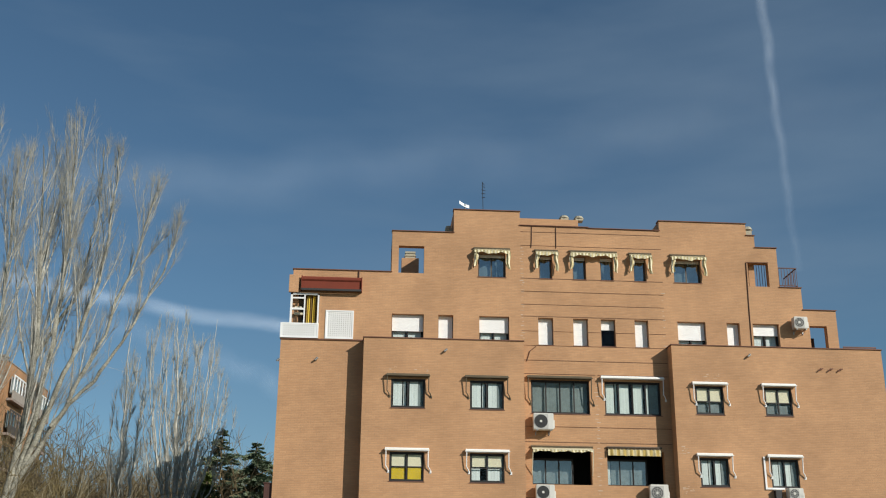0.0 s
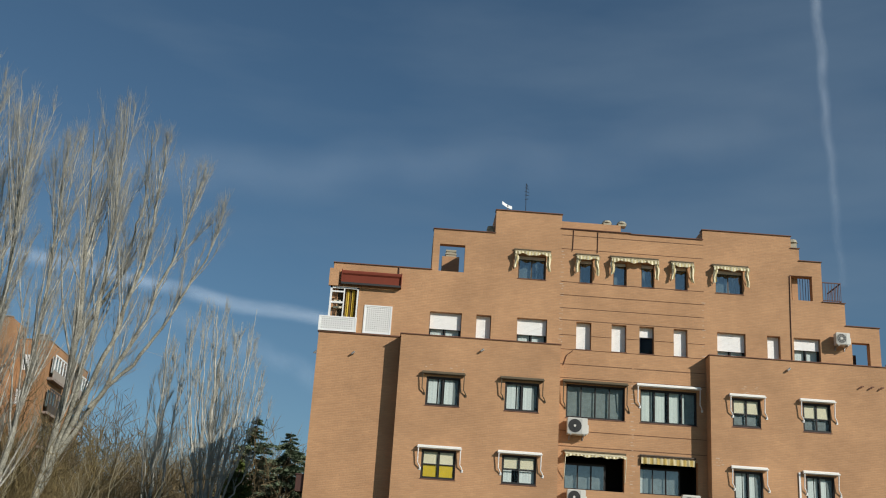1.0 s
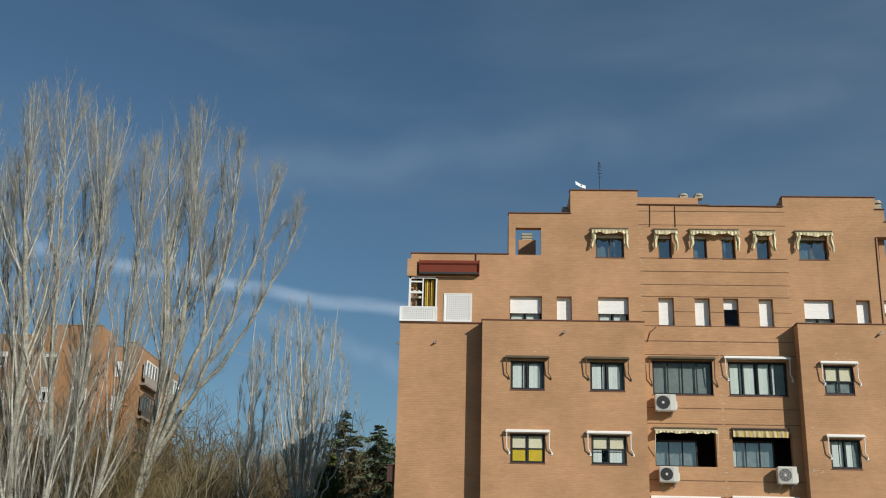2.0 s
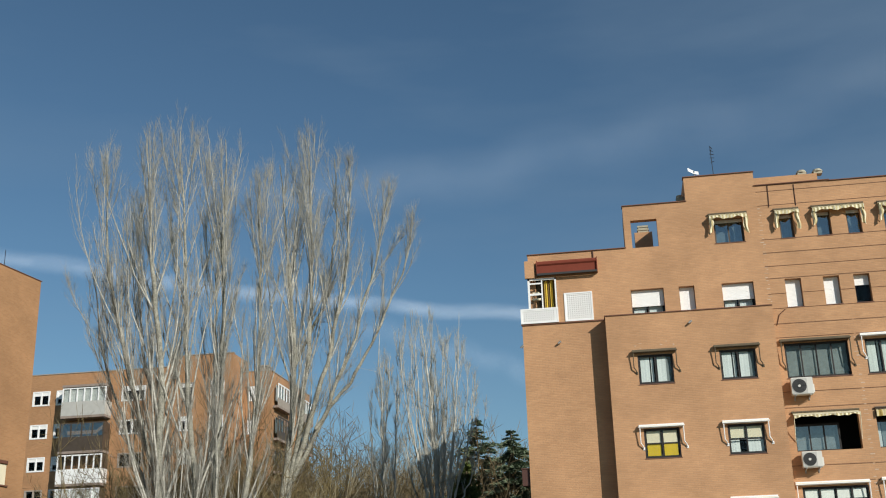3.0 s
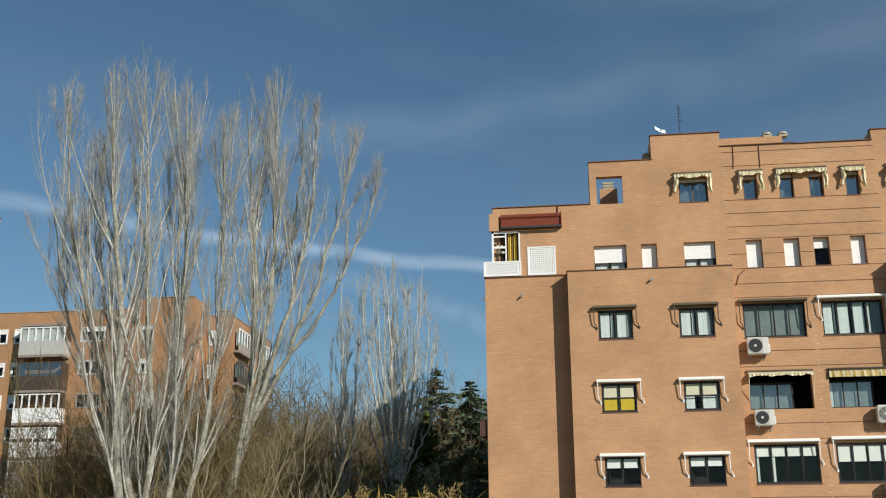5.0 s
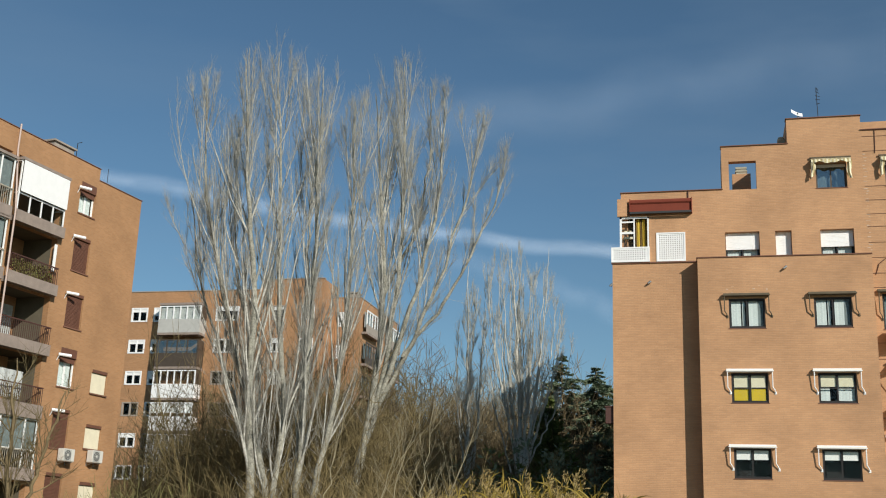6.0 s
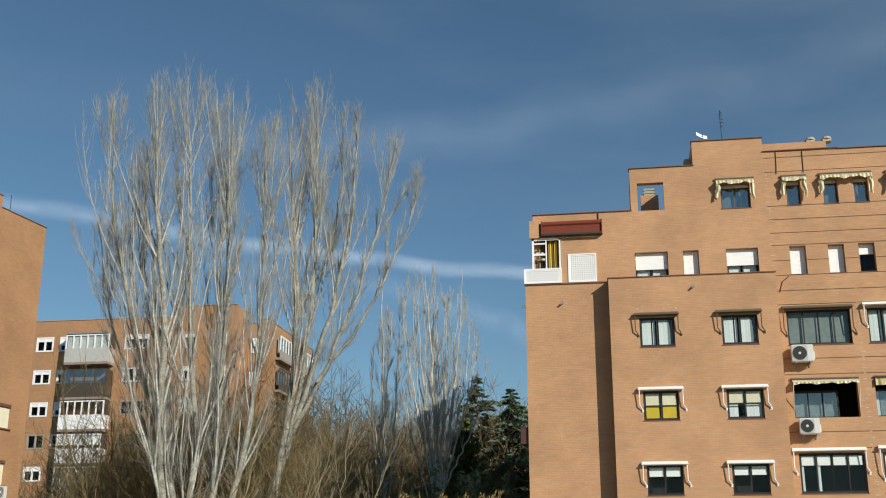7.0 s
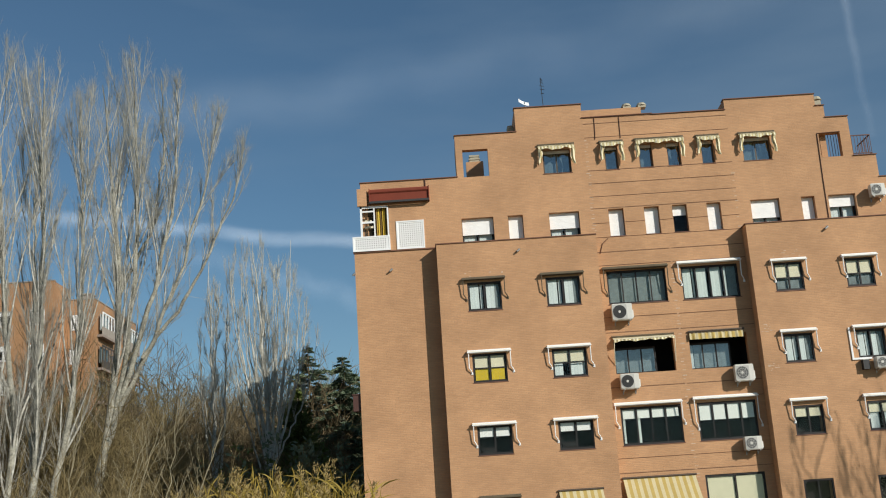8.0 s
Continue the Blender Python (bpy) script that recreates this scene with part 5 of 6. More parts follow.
def bare_tree(name, label, foot, stems, seed, r0, limbs=24, branches=12, twigs=8, low=0.25, spread=0.40, reach=0.26, up=0.75, twig_mat=TWIG, bark=BARK, group="bare trees", twig_len=0.7, twig_r=0.005, branch_r=0.013, tip=0.018, shoots=0, limb_mat=None):
    """A leafless tree: stems are paths of points; limbs, branches, twigs and low shoots grow from them."""
    rng = np.random.default_rng(seed)
    tree = thing(name, label, "tree", group, at=foot)
    o = np.array(foot, float)
    trunks, low_shoots, most = [], [], max(np.linalg.norm(np.subtract(s[-1], s[0])) for s in stems)
    for j, st in enumerate(stems):
        q = smooth_path(st, 22) - o
        q[1:-1] += rng.normal(0, 0.045, (20, 3))
        L = np.linalg.norm(np.diff(q, axis=0), axis=1).sum()
        r = r0[j] if hasattr(r0, "__len__") else r0
        rad = (r * np.linspace(1, 0.0, 22) ** 0.9 + tip) * (1 + rng.normal(0, 0.05, 22))
        ob = new("trunk", tube_mesh("trunk", [(q[None], rad[None], 9)], bark))
        ob.parent = tree
        p, d, f = offshoots(rng, q[None], max(6, round(limbs * L / most)), low, 0.92, spread)
        ln = np.minimum(reach * L * rng.uniform(0.45, 1.35, len(f)), (0.98 - f) * L + 0.4)
        trunks.append((grow(rng, p, d, ln, 7, up, 0.055), np.interp(f, np.linspace(0, 1, 22), rad) * 0.42))
        if shoots:
            p, d, f = offshoots(rng, q[None], shoots, 0.10, low + 0.12, 1.1)
            low_shoots.append(grow(rng, p, d, rng.uniform(0.5, 2.2, shoots), 4, 0.7, 0.10))
    P = np.concatenate([t[0] for t in trunks])
    R = np.concatenate([t[1] for t in trunks])
    W = taper(R, R * 0.12 + 0.006, len(P), 8)
    for k in range(len(P)):
        ob = new("limb", tube_mesh("limb", [(P[k:k + 1], W[k:k + 1], 6)], limb_mat or bark))
        ob.parent = tree
    p, d, f = offshoots(rng, P, branches, 0.10, 0.97, spread * 1.0)
    span = np.repeat(np.linalg.norm(P[:, -1] - P[:, 0], axis=1), branches)
    keep = rng.random(len(p)) < np.clip(span / (span.max() * 0.55), 0.3, 1)
    p, d, span = p[keep], d[keep], span[keep]
    B = grow(rng, p, d, (span * 0.42 * rng.uniform(0.3, 1.4, len(p)) + 0.3) * (1.15 - 0.75 * f[keep]), 4, up * 0.8, 0.07)
    if low_shoots:
        B = np.concatenate([B] + low_shoots)
    p, d, f = offshoots(rng, B, twigs, 0.08, 1.0, spread * 1.45)
    T = grow(rng, p, d, twig_len * rng.uniform(0.3, 1.25, len(p)) * (1.2 - 0.6 * f), 2 if twigs > 9 else 1, up * 0.7, 0.13)
    n, m = len(B), T.shape[1]
    thick = branch_r * rng.uniform(0.6, 1.4, n)
    ob = new("crown", tube_mesh("crown", [(B, taper(thick, thick * 0.4, n, 5), 3), (T, taper(np.full(len(T), twig_r), np.full(len(T), twig_r * 0.45), len(T), m), 3)], twig_mat))
    ob.parent = tree
    tagged(ob, kind="stuff")
    return tree


def away(stems, k=1.3):
    """The same outline seen from the eye, k times as far off; feet stay on the ground."""
    return [[(x * k, y * k, max(0.0, 4.2 + (z - 4.2) * k) if z > 0 else 0.0) for x, y, z in st] for st in stems]


POP = "tall leafless poplar with pale grey upright limbs"
FA, FB, FC = (-15.5, 37.3, 0), (-13.9, 38.0, 0), (-13.4, 40.0, 0)
GA, GB, GC = ((x * 1.3, y * 1.3, 0) for x, y, z in (FA, FB, FC))
bare_tree("poplar", POP, GA, away([[FA, (-15.75, 37, 5.5), (-16.08, 37, 8.7), (-16.08, 37, 12), (-16.9, 37, 17.7), (-17.35, 37, 22.5)],
                              [(-15.4, 37.3, 0), (-15.1, 37.2, 5.5), (-15.7, 37.2, 7.4), (-17.27, 37.2, 12), (-18.7, 37.2, 17), (-19.1, 37.3, 22)],
                              [(-15.3, 37.2, 0), (-14.95, 37, 5.7), (-14.75, 37.4, 7.9), (-15.5, 37.6, 12.8), (-15.83, 37.6, 17.7), (-16.2, 37.5, 22.7)],
                              [(-15.8, 37.4, 6.4), (-17.3, 37.6, 10.0), (-18.8, 37.7, 13.6), (-19.5, 37.7, 17.2)],
                              [(-15.9, 37.4, 6.0), (-16.6, 38.2, 10.5), (-17.9, 38.6, 15), (-18.2, 38.6, 20.5)]]), 11, (0.25, 0.17, 0.18, 0.09, 0.10), limbs=36, branches=12, twigs=10, low=0.22, reach=0.23, spread=0.36, up=0.85, twig_len=0.80, twig_r=0.0042, branch_r=0.0105, shoots=24, limb_mat=LIMB)
bare_tree("poplar", POP, GB, away([[FB, (-14.5, 38, 5.6), (-14.34, 38, 8.8), (-14.28, 38, 13.5), (-14.46, 38, 18), (-14.5, 38, 22.4)],
                              [(-13.9, 38.1, 0), (-14.0, 38.2, 5.6), (-13.3, 38.3, 8.5), (-12.95, 38.3, 13), (-13.1, 38.3, 18), (-13.2, 38.4, 21)],
                              [(-14.4, 38.0, 6.5), (-14.9, 39, 11), (-15.1, 39.3, 16), (-15.2, 39.3, 20.5)]]), 12, (0.20, 0.18, 0.095), limbs=36, branches=12, twigs=10, low=0.22, reach=0.21, spread=0.36, up=0.85, twig_len=0.80, twig_r=0.0042, branch_r=0.0105, shoots=24, limb_mat=LIMB)
bare_tree("poplar", "tall leafless poplar with a forked pale trunk and spreading limbs", GC,
          away([[FC, (-13.0, 40, 5.8), (-12.53, 40, 8.7), (-12.21, 40, 11.3), (-12.13, 40, 14.5), (-12.55, 40, 18.2), (-12.9, 40, 22)],
           [(-12.95, 40, 6.2), (-12.3, 40.1, 8.9), (-11.85, 40.1, 11.5), (-11.56, 40.2, 15.2), (-11.56, 40.2, 18.7), (-11.8, 40.2, 23.2)],
           [(-12.1, 40.1, 9.6), (-11.4, 39.9, 11.6), (-10.69, 39.8, 14), (-10.15, 39.8, 16.3), (-9.95, 39.8, 18.9), (-9.95, 39.8, 21.8)],
           [(-12.2, 40.1, 9.2), (-10.79, 40.2, 12), (-9.83, 40.2, 14.7), (-8.88, 40.3, 17.9), (-8.4, 40.3, 20.9)],
           [(-11.3, 40, 11.1), (-9.94, 39.8, 12.7), (-8.73, 39.8, 14.9), (-7.8, 39.9, 17.0), (-7.35, 39.9, 19.0)],
           [(-12.15, 40, 13.5), (-11.0, 40.6, 16.5), (-10.7, 40.8, 19.5), (-10.8, 40.8, 22.4)]]), 13, (0.26, 0.16, 0.125, 0.105, 0.08, 0.07), limbs=30, branches=12, twigs=10, low=0.24, reach=0.24, spread=0.36, up=0.85, twig_len=0.80, twig_r=0.0042, branch_r=0.0105, shoots=12, limb_mat=LIMB)
SX, BX = -15.0, -11.0
bare_tree("poplar", "slender leafless poplar standing farther back", (SX, 70, 0), [[(SX, 70, 0), (SX - 0.1, 70, 10.2), (SX - 0.3, 70, 15), (SX - 0.4, 70, 22.4)], [(SX, 70.1, 6.5), (SX + 0.5, 70, 12), (SX + 0.8, 70, 19.5)], [(SX - 0.1, 70, 7.5), (SX - 0.9, 70, 12.5), (SX - 1.1, 70, 18.0)], [(SX - 0.1, 70, 9), (SX - 0.3, 70.5, 14), (SX + 0.2, 70.6, 21.0)]],
          24, (0.17, 0.075, 0.065, 0.065), bark=PALE_BARK, branches=7, twigs=6, limbs=22, twig_mat=PALE_BARK, low=0.30, reach=0.13, spread=0.36, up=1.1, twig_len=0.8, twig_r=0.006)
fan = np.random.default_rng(77)
fan_stems = [[(BX, 66, 0), (BX, 66, 9), (BX - 0.3, 66, 15), (BX - 0.8, 66, 22.4)]]
for k in range(20):
    dx, dy, h0 = -2.3 + 4.9 * (k + 0.5) / 20 + float(fan.normal(0, 0.12)), float(fan.normal(0, 0.8)), float(fan.uniform(5.0, 8.5))
    h = 22.0 - 0.62 * (dx + 0.3) ** 2 + float(fan.normal(0, 0.6))
    fan_stems.append([(BX, 66, h0), (BX + 0.34 * dx, 66 + 0.4 * dy, h0 + 0.34 * (h - h0) * 0.7), (BX + 0.82 * dx, 66 + dy, h0 + 0.55 * (h - h0)), (BX + 1.05 * dx, 66 + dy, h0 + 0.8 * (h - h0)), (BX + 1.12 * dx, 66 + dy, h)])
bare_tree("poplar", "broad leafless poplar with many upright stems", (BX, 66, 0), fan_stems, 15, (0.20,) + (0.055,) * 20, bark=PALE_BARK, branches=6, twigs=5, limbs=14, twig_mat=PALE_BARK, low=0.30, reach=0.14, spread=0.38, up=1.1, twig_len=0.75, twig_r=0.006, branch_r=0.011, tip=0.010)
YOUNG = material("young_bark", (0.30, 0.258, 0.16), 0.9, vary=0.35, scale=1.5)
SAP = "young leafless tree with a thin pale stem"
for k, (a, b, y) in enumerate((((-7.9, 5.7), (-6.86, 8.4), 34), ((-8.5, 5.6), (-8.21, 8.6), 33), ((-12.6, 6.0), (-12.0, 9.2), 36), ((-10.6, 5.8), (-9.6, 9.0), 37), ((-9.6, 5.2), (-8.9, 7.6), 32))):
    f = (a[0] * 1.6 - b[0] * 0.6, y, 0)
    bare_tree("young_tree", SAP, f, [[f, (a[0], y, a[1]), (b[0], y, b[1])]], 30 + k, 0.030, limbs=9, branches=3, twigs=3, low=0.45, spread=0.75, reach=0.2, up=0.5, twig_mat=YOUNG, bark=YOUNG, group="young trees", twig_len=0.5, twig_r=0.004, branch_r=0.006, tip=0.006)
bare_tree("street_tree", "small leafless tree with thin tangled twigs before the balconies", (-20.6, 30, 0), [[(-20.6, 30, 0), (-20.6, 30, 4.5), (-20.9, 30, 9.4)], [(-20.6, 30, 2.5), (-19.8, 30, 5.5), (-19.2, 30.2, 8.4)], [(-20.6, 30, 2.5), (-21.6, 30.3, 5.5), (-22.3, 30.4, 8.8)]], 41, (0.12, 0.08, 0.08), limbs=14, branches=7, twigs=5, low=0.35, spread=0.8, reach=0.2, up=0.5, twig_mat=BRUSH, bark=BRUSH_BARK)
bare_tree("street_tree", "leafless tree that throws its branch shadows on the facade", (23.0, 34.5, 0), [[(23.0, 34.5, 0), (23.1, 34.5, 7), (23.2, 34.5, 14.0)], [(23.0, 34.5, 3), (23.8, 34.6, 7), (24.0, 34.6, 12.9)], [(23.0, 34.5, 2.5), (20.9, 34.6, 7), (20.6, 34.6, 12.8)], [(23.0, 34.5, 3), (22.1, 34.6, 8), (22.0, 34.6, 13.2)], [(23.0, 34.5, 3), (25.2, 34.6, 8), (25.6, 34.6, 13.0)], [(20.9, 34.6, 6.0), (20.2, 34.7, 9.5), (20.1, 34.7, 12.2)]],
          42, (0.075, 0.05, 0.05, 0.045, 0.05, 0.035), limbs=15, branches=6, twigs=4, low=0.30, spread=0.28, reach=0.22, up=1.2, twig_r=0.005, branch_r=0.010, tip=0.010)


def blades(name, p, d, length, width, mat, rng, bend=0.0):
    """Pointed leaves or needle tufts as bent four-sided sheets."""
    n = len(p)
    d = unit(d)
    side = unit(np.cross(d, rng.normal(0, 1, (n, 3)))) * width[:, None]
    mid = p + d * (length * 0.5)[:, None]
    tip = p + d * length[:, None] + np.array([0, 0, -1.0]) * (bend * length)[:, None] if hasattr(bend, "__len__") else p + d * length[:, None]
    v = np.stack([p, mid + side, tip, mid - side], 1).reshape(-1, 3)
    return quads(name, v, np.arange(4 * n).reshape(-1, 4), mat, False)


# brushwood and far bare wood behind the poplars
def brushwood(name, label, spots, seed, mat, twig_r=0.011, fine=9, long=1.0):
    """Many leafless shrubs and small trees: spots give x, y, height and width."""
    rng = np.random.default_rng(seed)
    s = np.array(spots)
    n, m = len(s), 6
    foot = np.stack([s[:, 0], s[:, 1], 0 * s[:, 0]], 1)
    p = np.repeat(foot, m, 0) + rng.normal(0, 0.25, (n * m, 3)) * [1, 1, 0]
    lean = rng.normal(0, 0.42, (n * m, 3)) * np.repeat(s[:, 3] / s[:, 2], m)[:, None]
    A = grow(rng, p, lean * [1, 1, 0] + [0, 0, 1], np.repeat(s[:, 2], m) * rng.uniform(0.6, 1.05, n * m), 7, 0.25, 0.14)
    p, d, f = offshoots(rng, A, 12, 0.12, 1.0, 0.9)
    B = grow(rng, p, d, np.repeat(np.repeat(s[:, 2], m), 12) * 0.24 * rng.uniform(0.4, 1.2, len(p)), 3, 0.5, 0.12)
    p, d, f = offshoots(rng, B, fine, 0.05, 1.0, 1.1)
    T = grow(rng, p, d, long * rng.uniform(0.4, 1.3, len(p)), 1, 0.3, 0.15)
    k = len(A)
    ob = new(name, tube_mesh(name, [(A, taper(np.full(k, 0.045), np.full(k, 0.010), k, 8), 4), (B, taper(np.full(len(B), 0.018), np.full(len(B), 0.006), len(B), 4), 3)], mat))
    tagged(ob, label, "thicket", kind="stuff")
    d = T[:, 1] - T[:, 0]
    twig = new("twigs", blades("twigs", T[:, 0], d, np.linalg.norm(d, axis=1), np.full(len(T), twig_r), mat, rng))
    twig.parent = ob
    tagged(twig, kind="stuff")
    return ob


rng0 = np.random.default_rng(5)


def spots(n, a0, a1, y0, y1, h0, h1, w):
    """Places between two bearings (degrees) and two depths."""
    a, y = np.radians(rng0.uniform(a0, a1, n)), rng0.uniform(y0, y1, n)
    return np.stack([y * np.tan(a), y, rng0.uniform(h0, h1, n), np.full(n, w)], 1)


brushwood("thicket", "brown leafless brushwood below the poplars", spots(56, -25.0, -15.5, 50, 62, 8.0, 13.2, 4.0), 51, BRUSH)
brushwood("thicket", "tall thin brown trees before the far block", np.concatenate([spots(32, -23.5, -15.8, 54, 62, 11.0, 15.5, 4.2), spots(14, -23.5, -19.5, 54, 62, 11.0, 14.5, 4.2)]), 57, BRUSH)
brushwood("thicket", "grey-brown leafless wood in the distance", spots(150, -26, -5, 74, 86, 12.0, 16.2, 6.0), 52, BRUSH_BARK, 0.021, 9, 1.5)
brushwood("thicket", "brown leafless tree line along the horizon", spots(120, -27, -4, 96, 108, 16.5, 20.5, 7.0), 55, BRUSH_BARK, 0.030, 7, 2.0)
brushwood("thicket", "low brown shrubs at the foot of the trees", np.concatenate([spots(44, -23.5, -14.8, 53, 60, 6.5, 10.6, 3.5), spots(24, -15, -8.5, 55.5, 64, 5.5, 9.0, 3.5)]), 53, BRUSH, 0.012)
brushwood("thicket", "upright olive-brown suckers round the poplars", np.concatenate([spots(34, -22, -14, 54, 60, 7.0, 11.4, 2.2), spots(20, -24, -14, 44, 47, 5.4, 8.4, 3.0)]), 56, material("sucker_twig", (0.24, 0.182, 0.080), 0.9, vary=0.35), 0.009, 9)
brushwood("thicket", "brown leafless shrubs before the far block", spots(40, -30.5, -23.5, 55, 64, 7.5, 11.2, 4.0), 58, BRUSH)
brushwood("thicket", "dry olive-brown shrubs before the balcony block", spots(14, -30.5, -26, 36, 42, 4.6, 5.9, 4.0), 54, material("olive_twig", (0.22, 0.20, 0.075), 0.9, vary=0.35))


# evergreens
def evergreen(name, label, foot, height, width, seed, mat, tiers=26, per=9, droop=-0.12, tufts=70, fill=1.0, lo=0.12, jitter=0.018, flat=0.5):
    rng = np.random.default_rng(seed)
    tree = thing(name, label, "tree", "evergreens", at=foot)
    trunk = smooth_path([(0, 0, 0), (0.1, 0, height * 0.5), (0, 0, height)], 10)
    ob = new("trunk", tube_mesh("trunk", [(trunk[None], np.linspace(0.22, 0.02, 10)[None], 8)], BRUSH_BARK))
    ob.parent = tree
    t = np.repeat(np.linspace(lo, 0.985, tiers), per) + rng.normal(0, jitter, tiers * per)
    t = np.clip(t, 0.02, 0.99)
    a = rng.uniform(0, 2 * np.pi, tiers * per)
    ln = width * np.minimum(1.0, (1.01 - t) * 1.9) ** 0.9 * rng.uniform(0.55, 1.15, len(t)) * fill + 0.08
    p = np.stack([0 * t, 0 * t, t * height], 1)
    d = np.stack([np.cos(a), np.sin(a), np.full(len(t), droop) ], 1)
    B = grow(rng, p, d, ln, 5, -0.15, 0.07)
    ob = new("branches", tube_mesh("branches", [(B, taper(np.full(len(B), 0.035), np.full(len(B), 0.01), len(B), 6), 4)], DARK_BARK))
    ob.parent = tree
    tagged(ob, kind="stuff")
    p, d, f = offshoots(rng, B, tufts, 0.12, 1.0, 0.8)
    d = unit(d * [1, 1, flat])
    n = len(p)
    ob = new("foliage", blades("foliage", p, d, rng.uniform(0.22, 0.58, n) * np.clip(np.repeat(ln, tufts) / 1.3, 0.35, 1), rng.uniform(0.025, 0.055, n), mat, rng))
    ob.parent = tree
    return tagged(ob, kind="stuff")


evergreen("cedar", "dark green cedar with layered spreading branches", (-7.4, 75, 0), 16.4, 4.4, 61, NEEDLE, tiers=36, per=11, tufts=130, droop=-0.10, jitter=0.014, flat=0.45)
evergreen("cedar", "dark green conifer with a thin pointed top", (-10.0, 77, 0), 17.6, 3.7, 62, NEEDLE, tiers=36, per=10, tufts=115, droop=-0.05, jitter=0.014, flat=0.45)
evergreen("cypress", "dense dark green cypress in the shade", (-10.0, 71, 0), 13.6, 3.0, 63, CYPRESS, tiers=30, per=12, droop=0.9, tufts=60, fill=0.9)
evergreen("cedar", "dark evergreen at the foot of the tower", (38.7, 78, 0), 15.6, 3.0, 64, NEEDLE, tiers=20, per=8, tufts=60)


def evergreen_shrub(foot, height, width, seed, mat, label):
    """A rounded, uneven shrub: short stems and many small leaves in clumps."""
    rng = np.random.default_rng(seed)
    sh = thing("evergreen_shrub", label, "shrub", "evergreen shrubs", at=foot)
    m = 26
    a = grow(rng, np.zeros((m, 3)), rng.normal(0, 0.55, (m, 3)) * [width / height, width / height, 0] + [0, 0, 1], height * rng.uniform(0.55, 1.0, m), 5, 0.1, 0.10)
    ob = new("stems", tube_mesh("stems", [(a, taper(np.full(m, 0.05), np.full(m, 0.012), m, 6), 4)], BRUSH_BARK))
    ob.parent = sh
    tagged(ob, kind="stuff")
    p, d, f = offshoots(rng, a, 14, 0.15, 1.0, 0.9)
    b = grow(rng, p, d, rng.uniform(0.4, 1.1, len(p)), 2, 0.3, 0.2)
    p, d, f = offshoots(rng, b, 10, 0.0, 1.0, 1.0)
    k = len(p)
    ob = new("foliage", blades("foliage", p + rng.normal(0, 0.1, p.shape), d, rng.uniform(0.16, 0.42, k), rng.uniform(0.04, 0.11, k), mat, rng))
    ob.parent = sh
    tagged(ob, kind="stuff")


for k in range(20):
    y = float(rng0.uniform(55, 62))
    az = -14.5 + 9.2 * (k + 0.5) / 20 + float(rng0.normal(0, 0.2))
    evergreen_shrub((y * math.tan(radians(az)), y, 0), float(rng0.uniform(6.2, 9.6)) if az > -12.5 else float(rng0.uniform(5.0, 7.5)), 2.6, 80 + k, NEEDLE if k % 3 else CYPRESS, "dense dark evergreen shrub in the shade of the building")


# giant reeds
def reeds(seed, n):
    rng = np.random.default_rng(seed)
    y = rng.uniform(24, 29, n)
    x = y * np.tan(np.radians(rng.uniform(-13.4, -5.0, n)))
    h = rng.uniform(4.1, 5.75, n) * (0.90 + 0.10 * np.cos((x + 4.0) * 0.55)) * (y / 27)
    p = np.stack([x, y, 0 * x], 1)
    S = grow(rng, p, rng.normal(0, 0.10, (n, 3)) * [1, 1, 0] + [0, 0, 1], h, 6, 0.0, 0.035)
    ob = thing("reed_bed", "yellowed giant reeds with drooping leaves and pale plumes", "reeds", kind="stuff", at=(0, 0, 0))
    st = new("stalks", tube_mesh("stalks", [(S, taper(np.full(n, 0.016), np.full(n, 0.007), n, 7), 4)], REED))
    st.parent = ob
    f0, d, f = offshoots(rng, S, 16, 0.45, 0.99, 0.6)
    L = grow(rng, f0, d, rng.uniform(0.26, 0.75, len(f0)), 4, -0.9, 0.10)
    side = unit(np.cross(L[:, -1] - L[:, 0], rng.normal(0, 1, (len(L), 3))))
    w = np.array([0.4, 1.0, 0.9, 0.55, 0.05]) * 0.020
    v = np.stack([L + side[:, None] * w[:, None], L - side[:, None] * w[:, None]], 2)
    idx = np.arange(len(L) * 10).reshape(len(L), 5, 2)
    lf = new("leaves", quads("leaves", v.reshape(-1, 3), np.stack([idx[:, :-1, 0], idx[:, :-1, 1], idx[:, 1:, 1], idx[:, 1:, 0]], -1).reshape(-1, 4), REED))
    lf.parent = ob
    top = S[rng.random(n) < 0.28][:, -1]
    f0 = np.repeat(top, 40, 0) + rng.normal(0, 0.03, (len(top) * 40, 3)) + np.array([0, 0, 1.0]) * rng.uniform(-0.1, 0.3, (len(top) * 40, 1))
    pl = new("plumes", blades("plumes", f0, rng.normal(0, 0.45, f0.shape) + [0.25, 0, 0.8], rng.uniform(0.06, 0.18, len(f0)), np.full(len(f0), 0.012), PLUME, rng))
    pl.parent = ob


reeds(71, 800)

